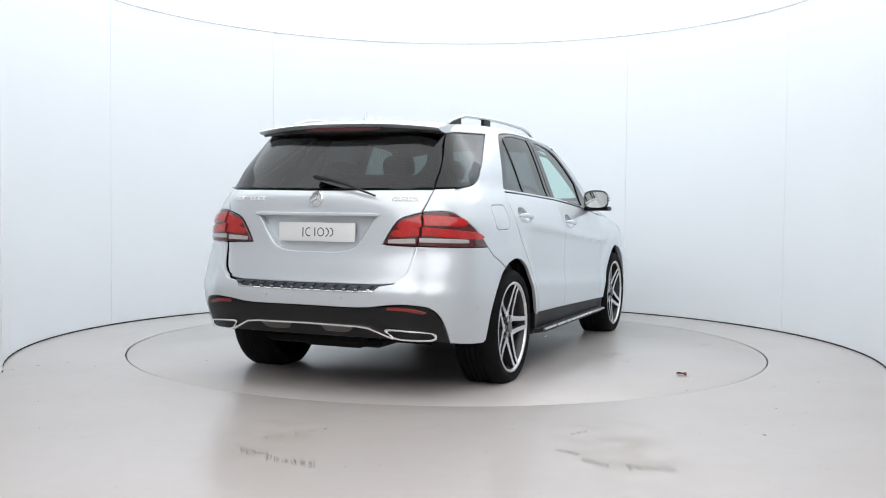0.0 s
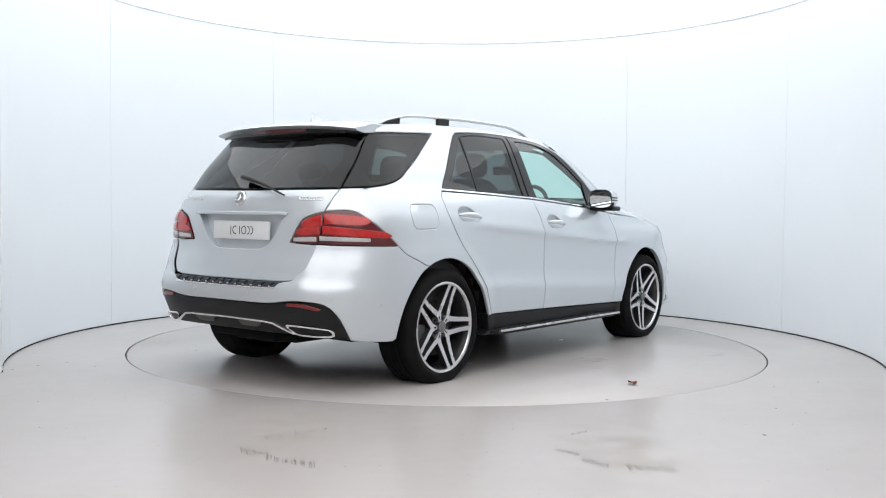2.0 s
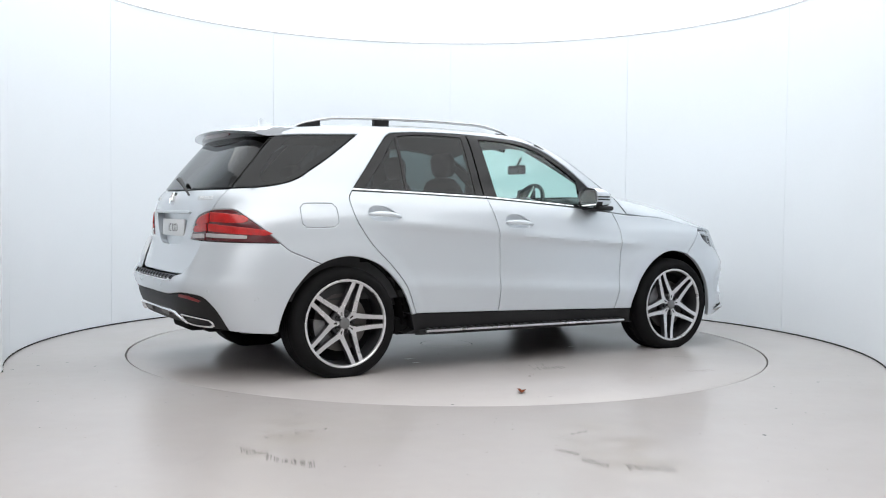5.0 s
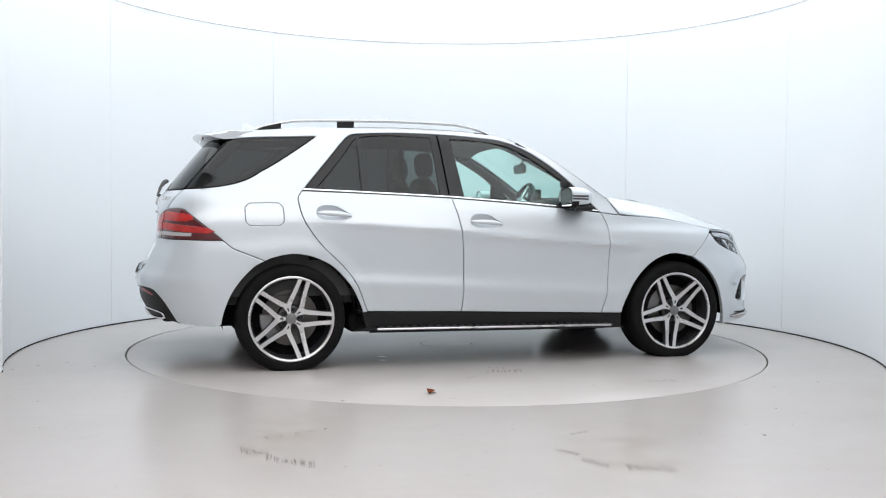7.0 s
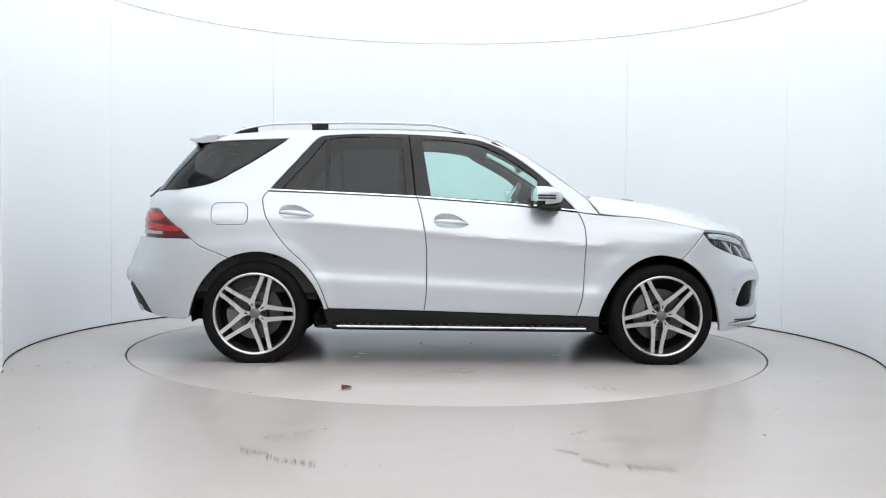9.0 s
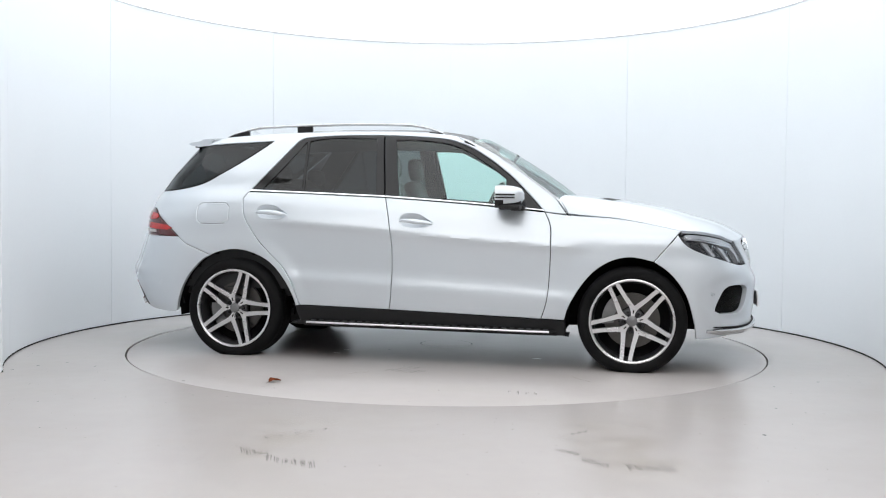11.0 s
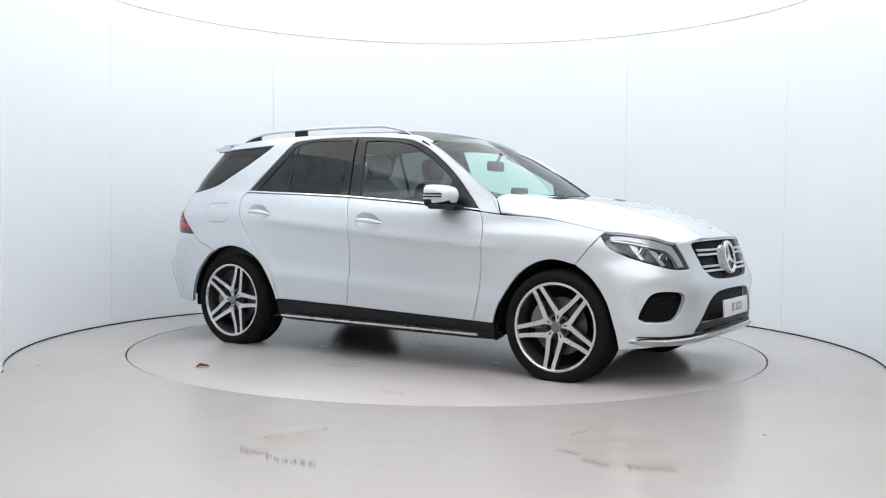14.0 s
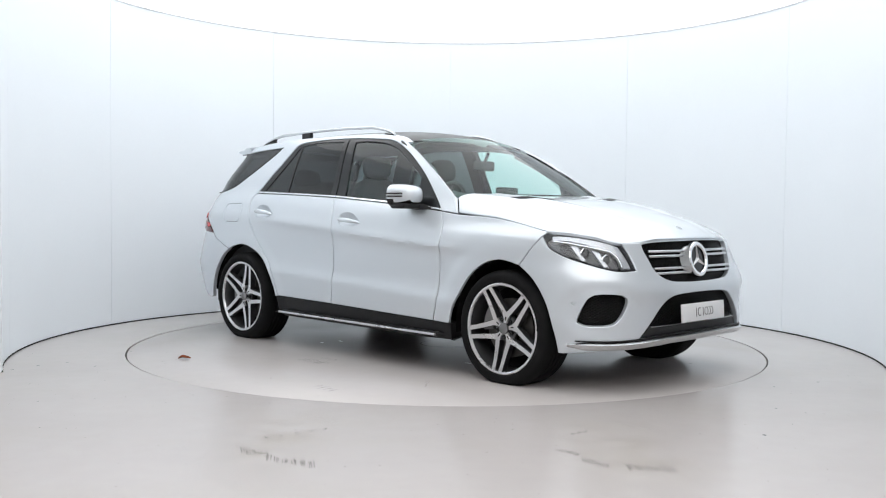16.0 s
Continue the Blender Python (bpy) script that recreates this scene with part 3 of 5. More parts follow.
def front_bumper():
    half = [(UF, .930, 1), (2.5, .926), (2.34, .918), (2.224, .908, 1), (2.248, .846), (2.270, .749, 1), (2.177, .747), (2.049, .786), (1.940, .827), (1.854, .876), (1.805, .951, 1),
            (1.731, .864), (1.645, .762, 1), (1.748, .680), (1.833, .539), (1.877, .376), (1.905, .242, 1), (1.965, .244), (2.247, .285), (2.5, .300), (UF, .305)]
    grille = mirrored([(UF, .922), (2.5, .921), (2.35, .914), (2.330, .897), (2.350, .81), (2.382, .735), (2.455, .682), (2.58, .668), (UF, .666)], UF)
    low = mirrored([(UF, .596), (2.6, .595), (2.47, .583), (2.400, .53), (2.335, .43), (2.275, .335, 1), (2.5, .345), (UF, .345)], UF)
    vent = [(1.998, .436), (2.015, .508), (2.052, .586), (2.105, .609), (2.200, .600), (2.220, .556), (2.186, .461), (2.140, .419), (2.028, .416)]
    ventl = [(2 * UF - u, v) for u, v in vent]

    def shape(u, v):
        s = u if u < UF else 2 * UF - u
        d = 0.0
        q = math.hypot((s - 2.11) / .19, (v - .51) / .16)
        d -= .014 * step01(1.10, .80, q)
        d += .012 * step01(.10, 0, abs(v - .628)) * step01(2.1, 2.35, s)
        return d
    bumper = panel("front_bumper", mirrored(half, UF), M_PAINT, car, holes=[grille, low, vent, ventl], label="silver front bumper with dark air intakes", shape=shape, grid=.03, depth=.03)
    # dark mesh behind the openings
    for nm, out, lf in (("grille_back", grille, -.045), ("intake_back", low, -.06), ("vent_back", vent, -.07), ("vent_back", ventl, -.07)):
        panel(nm, out, M_UNDER, bumper, gap=-.02, lift=lf, depth=.004)
    for nm, out, lf in (("grille_mesh", grille, -.032), ("intake_mesh", low, -.045), ("vent_mesh", vent, -.055), ("vent_mesh", ventl, -.055)):
        honeycomb(nm, out, lf, bumper)
    # bright bars of the grille, in two pairs, and the round badge
    for z0 in (.860, .756):
        for sg in (0, 1):
            for dz in (.0, -.029):
                bm = bmesh.new()
                us = [2.36 + .015 * (z0 < .8) + k * (.272 - .015 * (z0 < .8)) / 10 for k in range(11)]
                us = us if not sg else [2 * UF - u for u in us]
                rings = []
                for u in us:
                    rings.append([bm.verts.new(skin_at(body, u, z0 + dz + b, -.012 + a)) for a, b in ((.008, .0075), (.013, .0), (.008, -.0075), (-.012, -.0075), (-.012, .0075))])
                for p, q in zip(rings, rings[1:]):
                    for k in range(5):
                        bm.faces.new((p[k], p[(k + 1) % 5], q[(k + 1) % 5], q[k]))
                bm.faces.new(rings[0])
                bm.faces.new(rings[-1])
                part("grille_bar", bm, M_SATIN, bumper, "bright silver grille bar")
    badge = skin_at(body, UF, .802, .012)
    emblem(bumper, badge, .112, 1, .802)
    # flared brackets that carry the badge on the bars
    out = skin_at(body, UF - .001, .802, 1) - skin_at(body, UF - .001, .802, 0)
    out.y = 0
    g = Matrix.Translation(badge) @ out.to_track_quat("Z", "Y").to_matrix().to_4x4()
    for sg in (0, 180):
        bm = bmesh.new()
        rows = []
        for i in range(13):
            a = radians(sg - 44 + 88 * i / 12)
            reach = .172 - .035 * abs(i / 6 - 1) ** 2
            rows.append([bm.verts.new(g @ Vector((r * math.cos(a), r * math.sin(a) * .92, h))) for r, h in ((.106, .004), (.120, .000), (.136, -.012), (reach, -.026), (reach - .004, -.045))])
        for p, q in zip(rows, rows[1:]):
            for k in range(4):
                bm.faces.new((p[k], p[k + 1], q[k + 1], q[k]))
        part("badge_bracket", bm, M_SATIN, bumper, "bright flared bracket beside the badge", smooth=60)
    # black foot of the lower intake, with a bright line on it
    foot = mirrored([(UF, .400), (2.5, .399), (2.335, .402, 1), (2.283, .338, 1), (2.5, .349), (UF, .349)], UF)
    panel("intake_foot", foot, M_BLACK, bumper, gap=0, depth=.02, lift=-.018, grid=.03, label="black intake foot")
    bm = bmesh.new()
    tube(bm, [skin_at(body, 2.345 + (2 * UF - 4.69) * k / 40, .402, -.016) for k in range(41)], .003, 6)
    part("intake_line", bm, M_SATIN, bumper)
    # skid lip along the foot
    bm = bmesh.new()
    rings = []
    for k in range(61):
        u = 1.955 + (2 * UF - 3.91) * k / 60
        s = u if u < UF else 2 * UF - u
        zc = .300 + .022 * step01(2.10, 2.50, s)
        g = .45 + .55 * step01(1.955, 2.05, s)
        w = .010 + .016 * step01(1.955, 2.06, s)
        rings.append([bm.verts.new(skin_at(body, u, zc + b * g, a)) for a, b in ((.004, .022), (.010 + w * .6, .012), (.012 + w * .5, .000), (.004, -.03), (-.03, -.03), (-.03, .02))])
    for p, q in zip(rings, rings[1:]):
        for k in range(6):
            bm.faces.new((p[k], p[(k + 1) % 6], q[(k + 1) % 6], q[k]))
    bm.faces.new(rings[0])
    bm.faces.new(rings[-1])
    part("skid_trim", bm, M_SATIN, bumper, "satin silver skid trim")
    bm = bmesh.new()
    tube(bm, [skin_at(body, u if u < UF else u, .327 + .022 * step01(2.10, 2.50, u if u < UF else 2 * UF - u), .004) for u in [1.99 + (2 * UF - 3.98) * k / 60 for k in range(61)]], .0045, 6)
    part("skid_shadow_gap", bm, M_BLACK, bumper, "black joint strip")
    plate(bumper, Vector((2.398, -.02, .475)), 1)
    for u, z in ((1.978, .540),):
        for sg in (1, -1):
            sensor(bumper, u, z + .01, sg)


def honeycomb(name, outline, lift, parent):
    """A lattice of crossing slats, cut to the opening."""
    P = chain(outline, .02)
    if area2(P) < 0:
        P.reverse()
    P = inset(P, -.012)
    us = [p.x for p in P]
    zs = [p.y for p in P]
    bm = bmesh.new()
    pitch = .026
    for d in (-1, 1):
        k0 = int((min(us) - max(abs(z) for z in zs) * 2) / pitch) - 2
        for k in range(k0, int((max(us) + 2) / pitch) + 2):
            run = []
            for i in range(int((max(zs) - min(zs)) / .012) + 1):
                z = min(zs) + i * .012
                u = k * pitch + d * z * 1.5
                run.append((u, z))
            px, pz = np.array([r[0] for r in run]), np.array([r[1] for r in run])
            ok = inside(px, pz, [tuple(p) for p in P])
            for i in range(len(run) - 1):
                if ok[i] and ok[i + 1]:
                    (u0, z0), (u1, z1) = run[i], run[i + 1]
                    q = [bm.verts.new(skin_at(body, u + o, z, lift + h)) for u, z in ((u0, z0), (u1, z1)) for o, h in ((-.0035, 0), (0, .006), (.0035, 0))]
                    bm.faces.new((q[0], q[3], q[4], q[1]))
                    bm.faces.new((q[1], q[4], q[5], q[2]))
    part(name, bm, M_GLOSSB, parent, recalc=False, smooth=0)


def emblem(parent, at, r, face, z):
    """A plain bright ring with three plain arms over a dark disc."""
    u = UF if face == 1 else UR
    out = (skin_at(body, u - .001, z, 1) - skin_at(body, u - .001, z, 0))
    out.y = 0
    g = Matrix.Translation(at) @ out.to_track_quat("Z", "Y").to_matrix().to_4x4()
    bm = bmesh.new()
    n = 48
    prof = [(r, -.02), (r, .004), (r - .006, .010), (r - .020 * r / .1, .010), (r - .026 * r / .1, .002)]
    rings = [[bm.verts.new(g @ Vector((q * math.cos(2 * math.pi * k / n), q * math.sin(2 * math.pi * k / n), h))) for k in range(n)] for q, h in prof]
    for p, q in zip(rings, rings[1:]):
        for k in range(n):
            bm.faces.new((p[k], p[(k + 1) % n], q[(k + 1) % n], q[k]))
    ring = part("badge_ring", bm, M_CHROME, parent, "plain bright round badge")
    bm = bmesh.new()
    bm.faces.new([bm.verts.new(g @ Vector((.9 * r * math.cos(2 * math.pi * k / n), .9 * r * math.sin(2 * math.pi * k / n), -.004))) for k in range(n)])
    part("badge_disc", bm, M_GLOSSB if face == 1 else M_PAINT, ring)
    bm = bmesh.new()
    for k in range(3):
        a = radians(90 + 120 * k)
        o = Vector((math.cos(a), math.sin(a), 0))
        s = Vector((-o.y, o.x, 0))
        q = [bm.verts.new(g @ (o * x * r + s * y * r + Vector((0, 0, z)))) for x, y, z in ((.0, .16, -.003), (.86, .02, 0), (.86, -.02, 0), (0, -.16, -.003), (0, 0, .010), (.86, 0, .004))]
        bm.faces.new((q[0], q[1], q[5], q[4]))
        bm.faces.new((q[4], q[5], q[2], q[3]))
    part("badge_arms", bm, M_CHROME, ring, smooth=20)


def plate(parent, at, face):
    """A white dealer plate with dark plain marks."""
    w, h = .26, .0565
    lean = Matrix.Rotation(radians(-4 if face == 1 else 2), 4, "Y")
    g = Matrix.Translation(at) @ lean
    bm = bmesh.new()
    box(bm, (-.006, -w, -h), (.006, w, h), .003)
    bmesh.ops.transform(bm, matrix=g, verts=bm.verts)
    ob = part("plate", bm, M_PLATE, parent, "white dealer plate with dark plain marks")
    bm = bmesh.new()
    f = .0068 * face
    def arc(y0, r, a0, a1, t=.0028):
        m = 20
        pts = [(y0 + q * math.cos(radians(a0 + (a1 - a0) * k / m)) * .86, q * math.sin(radians(a0 + (a1 - a0) * k / m))) for q, ks in ((r + t, range(m + 1)), (r - t, range(m, -1, -1))) for k in ks]
        prism(bm, pts, lambda a, b, d: (f + d, a * face, b), -.0006, .0006)
    box(bm, (f - .0006, -.0918 * face - .0028, -.030), (f + .0006, -.0918 * face + .0028, .027))
    arc(-.052, .024, 60, 300)
    box(bm, (f - .0006, -.0098 * face - .0028, -.026), (f + .0006, -.0098 * face + .0028, .026))
    arc(.030, .024, 0, 359)
    arc(.062, .024, -90, 90)
    arc(.092, .024, -90, 90)
    bmesh.ops.transform(bm, matrix=g, verts=bm.verts)
    part("plate_marks", bm, M_INK, ob, smooth=0)


def sensor(parent, u, z, side, lift=0.0):
    bm = bmesh.new()
    c, o = skin_at(body, u, z, lift), skin_at(body, u, z, 1)
    q = (o - c).to_track_quat("Z", "Y").to_matrix().to_4x4()
    lathe(bm, ((.0135, -.004), (.0135, .0015), (.0115, .0015), (.0105, -.005), (.0085, -.005), (.008, .0015), (.0002, .002)), 20, "z")
    bmesh.ops.transform(bm, matrix=Matrix.Diagonal((1, side, 1, 1)) @ Matrix.Translation(c) @ q, verts=bm.verts)
    part("sensor", bm, M_PAINT, parent, smooth=25)


def headlight(side):
    out = [(1.809, .952), (1.850, .972, 1), (1.940, .971), (2.085, .947), (2.220, .906, 1), (2.245, .846), (2.267, .753, 1), (2.177, .751), (2.049, .790), (1.940, .831), (1.854, .880)]
    bowl = panel("headlight", out, M_BOWL, car, side=side, lift=-.075, gap=-.004, depth=-.07, label="clear headlight with pale reflectors inside")
    panel("lens", out, M_LENS, bowl, side=side, gap=.003, depth=.004, lift=.001)

    brow = [(1.850, .958), (1.940, .960), (2.085, .936), (2.212, .896, 1), (2.236, .846), (2.257, .768, 1), (2.222, .768), (2.205, .826), (2.180, .858), (2.065, .900), (1.950, .926), (1.862, .930)]
    panel("brow_reflector", brow, M_GUIDE, bowl, side=side, gap=0, lift=-.024, depth=.03, grid=.025, label="pale reflector along the brow")
    cell = [(1.905, .905), (1.960, .908), (2.060, .885), (2.165, .845), (2.195, .80), (2.205, .766), (2.165, .768), (2.049, .802), (1.950, .840), (1.905, .875)]
    panel("lamp_cell", cell, M_CELL, bowl, side=side, gap=0, lift=-.048, depth=.02, grid=.025, label="dark cell round the lamps")

    def P(u, z, d):
        p = skin_at(body, u, z, d)
        return Vector((p.x, p.y * side, p.z))
    bm = bmesh.new()
    tube(bm, [P(1.87 + .30 * t, .922 - .055 * t ** 1.4, -.018) for t in [k / 14 for k in range(15)]] + [P(2.200, .83, -.018), P(2.214, .775, -.018)], .005, 8)
    part("light_guide", bm, M_LAMP, bowl, "bright thin light strip")
    for wedge in ([(1.965, .905, 1), (2.012, .895, 1), (2.045, .812, 1), (2.024, .808, 1)], [(2.078, .878, 1), (2.120, .862, 1), (2.152, .780, 1), (2.130, .778, 1)]):
        panel("lamp_fin", wedge, M_GUIDE, bowl, side=side, gap=0, lift=-.030, depth=.02, grid=.015, soft=.003, label="bright fin between the lamps")
    for u, z in ((2.040, .860), (2.145, .825)):
        c = P(u, z, -.058)
        q = (Vector((1, -.35 * side, 0))).to_track_quat("Z", "Y").to_matrix().to_4x4()
        bm = bmesh.new()
        lathe(bm, ((.040, .020), (.036, .024), (.031, .018)), 28, "z")
        bmesh.ops.transform(bm, matrix=Matrix.Translation(c) @ q, verts=bm.verts)
        ring = part("projector", bm, M_LAMP, bowl, "round lamp in a bright ring")
        bm = bmesh.new()
        lathe(bm, ((.032, .014), (.026, .024), (.014, .031), (.0003, .033)), 28, "z")
        bmesh.ops.transform(bm, matrix=Matrix.Translation(c) @ q, verts=bm.verts)
        part("projector_lens", bm, M_CELL, ring)


def hood():
    half = [(1.115, 0, 1), (1.105, .3), (1.06, .6), (.985, .815, 1), (1.058, half_width(1.058, 1.076) - .003, 1), (1.25, half_width(1.25, 1.063) - .003), (1.43, half_width(1.43, 1.05) - .003), (1.62, half_width(1.62, 1.02) - .003), (1.822, half_width(1.822, .985) - .004, 1), (1.941, .854), (2.080, .771), (2.190, .645), (2.250, .492), (2.292, .272), (2.304, 0)]
    out = half + [(x, -y, *c) for x, y, *c in reversed(half)]
    out = [p for i, p in enumerate(out) if i == 0 or p[:2] != out[i - 1][:2]]
    hd = panel("hood", out, M_PAINT, car, surf=hood_skin, label="silver bonnet with two dark air slots", grid=.03)
    for sg in (1, -1):
        bm = bmesh.new()
        for k in range(5):
            a = [hood_skin(1.36 + k * .018 - .085 * t, sg * (.34 + .27 * t)) for t in [i / 8 for i in range(9)]]
            tube(bm, [(x, y, z) for x, y, z in a], .0055, 6, .6)
        part("bonnet_slot", bm, M_BLACK, hd, "black slatted air slot")
    bm = bmesh.new()
    p = Vector(hood_skin(2.20, 0))
    lathe(bm, ((.022, 0), (.022, .002), (.0003, .003)), 24, "z")
    bmesh.ops.transform(bm, matrix=Matrix.Translation(p) @ Matrix.Rotation(radians(24), 4, "Y"), verts=bm.verts)
    part("bonnet_badge", bm, M_CHROME, hd, "small plain bright disc")


def roof():
    out = [(-1.905, -.995, 1), (-1.905, .995, 1), (-.95, .995, 1), (-.95, -.995, 1)]
    rf = panel("roof", out, M_PAINT, car, surf=roof_skin, gap=0, grid=.06, label="silver roof with a dark glass front")
    panel("roof_edge", [(-.95, .995, 1), (.34, .995, 1), (.34, .90, 1), (-.95, .90, 1)], M_PAINT, rf, surf=roof_skin, gap=0, soft=.001, grid=.05)
    panel("roof_edge", [(-.95, -.995, 1), (.34, -.995, 1), (.34, -.90, 1), (-.95, -.90, 1)], M_PAINT, rf, surf=roof_skin, gap=0, soft=.001, grid=.05)
    panel("roof_glass", [(-.945, -.895, 1), (-.945, .895, 1), (.33, .895, 1), (.36, .5), (.375, 0), (.36, -.5), (.33, -.895, 1)], M_SUNROOF, rf, surf=roof_skin, gap=0, grid=.06, label="black panoramic roof glass")
    for sg in (1, -1):
        bm = bmesh.new()
        path = []
        for k in range(33):
            x = -1.62 + 1.73 * k / 32
            e = min(k, 32 - k) / 5.0
            ze = roof_skin(x, .92)
            path.append((x, sg * ze[1], ze[2] + (.048 * min(1, e) ** .6 if e < 1 else .048) + .002))
        tube(bm, path, [.008 + .004 * min(1, min(k, 32 - k) / 4) for k in range(33)], 10, 1.0)
        rail = part("roof_rail", bm, M_SATIN, rf, "satin silver roof rail on black feet")
        for x0, x1 in ((-1.60, -1.44), (-1.04, -.92), (.0, .10)):
            bm = bmesh.new()
            ring = []
            for x in (x0, x1):
                a = roof_skin(x, .92)
                for z in (-.012, .040 if -1.5 < (x0 + x1) / 2 < -.5 else (.036 if abs(x + .8) < .8 else .006)):
                    ring.append([(a[0], sg * (a[1] + o), a[2] + z) for o in (-.012, .012)])
            vs = [bm.verts.new(p) for r in ring for p in r]
            for f in ((0, 1, 3, 2), (4, 6, 7, 5), (0, 4, 5, 1), (2, 3, 7, 6), (0, 2, 6, 4), (1, 5, 7, 3)):
                bm.faces.new([vs[i] for i in f])
            part("rail_foot", bm, M_BLACK, rail)
    # shark-fin aerial
    bm = bmesh.new()
    z0 = roof_skin(-1.6, 0)[2]
    prof = ((-.070, .0, .024), (-.058, .046, .009), (-.045, .060, .004), (-.025, .052, .005), (.03, .022, .010), (.085, .003, .010))
    rings = []
    for x, h, w in prof:
        rings.append([bm.verts.new((-1.6 + x, y * w, z0 - .006 + hh)) for y, hh in ((-1.6, 0), (-1, h * .4), (-.35, h + .006), (.35, h + .006), (1, h * .4), (1.6, 0))])
    for p, q in zip(rings, rings[1:]):
        for k in range(5):
            bm.faces.new((p[k], p[k + 1], q[k + 1], q[k]))
    bm.faces.new(rings[0])
    bm.faces.new(rings[-1])
    part("aerial", bm, M_PAINT, rf, "silver fin aerial")


def windscreen():
    out = [(-.97, .02, 1), (0, .0), (.97, .02, 1), (.975, .5), (.96, .985, 1), (0, .985), (-.96, .985, 1), (-.975, .5)]
    border = panel("windscreen", out, M_SCREEN, car, surf=screen_skin, gap=0, depth=.004, grid=.08, label="clear raked windscreen with a dark border")
    inner = [(-.90, .105), (0, .075), (.90, .105), (.93, .5), (.88, .91), (.4, .925), (.14, .90), (0, .84), (-.14, .90), (-.4, .925), (-.88, .91), (-.93, .5)]
    panel("screen_border", out, M_GLOSSB, border, holes=[inner], surf=screen_skin, gap=0, depth=.002, lift=-.006, grid=.08)
    # pillars between screen and door frames
    for sg in (1, -1):
        bm = bmesh.new()
        rows = []
        for k in range(25):
            t = k / 24
            a = Vector(screen_skin(sg * .975, .0 + .985 * t))
            x = spl(((0, .99), (.25, .80), (.5, .60), (.75, .40), (1, .22)), t)
            z = spl(((.22, 1.638), (.45, 1.546), (.7, 1.386), (.97, 1.193)), x)
            b = Vector((x, -half_width(x, z) * -sg, z))
            m = (a + b) / 2 + Vector((.009, sg * .010, .013))
            rows.append([bm.verts.new(a * (1 - s) ** 2 + m * 2 * s * (1 - s) + b * s * s) for s in [j / 6 for j in range(7)]])
        for p, q in zip(rows, rows[1:]):
            for k in range(6):
                bm.faces.new((p[k], p[k + 1], q[k + 1], q[k]))
        part("pillar", bm, M_PAINT, border, "silver screen pillar")
        bm = bmesh.new()
        tube(bm, [Vector(screen_skin(sg * .985, .985 * k / 24)) + Vector((.001, 0, .003)) for k in range(25)], .008, 8)
        part("screen_seal", bm, M_GLOSSB, border, "black seal along the screen edge")
        # corner between pillar, hood and fender
        bm = bmesh.new()
        a0, a1 = Vector(screen_skin(sg * .975, .0)), Vector((.992, sg * .821, 1.180))
        b0, b1 = Vector((.965, sg * half_width(.965, 1.197), 1.197)), Vector((1.056, sg * half_width(1.056, 1.078), 1.078))
        rows = [[bm.verts.new(a0.lerp(b0, j / 6).lerp(a1.lerp(b1, j / 6), i / 6) + Vector((.002, sg * .004, .004)) * math.sin(math.pi * i / 6) + Vector((0, sg * .004, .010)) * math.sin(math.pi * j / 6)) for j in range(7)] for i in range(7)]
        for p, q in zip(rows, rows[1:]):
            for k in range(6):
                bm.faces.new((p[k], p[k + 1], q[k + 1], q[k]))
        part("cowl_corner", bm, M_PAINT, border, "silver corner at the pillar foot")
    for sg, x0 in ((-1, -.05), (1, .55)):
        bm = bmesh.new()
        a = [Vector(screen_skin(s, v)) + Vector((.006, 0, .009)) for s, v in ((-.62 + x0, .015), (-.3 + x0, .03), (.0 + x0, .035), (.28 + x0, .03))]
        tube(bm, a, .008, 6)
        part("wiper", bm, M_BLACK, border, "black wiper blade")


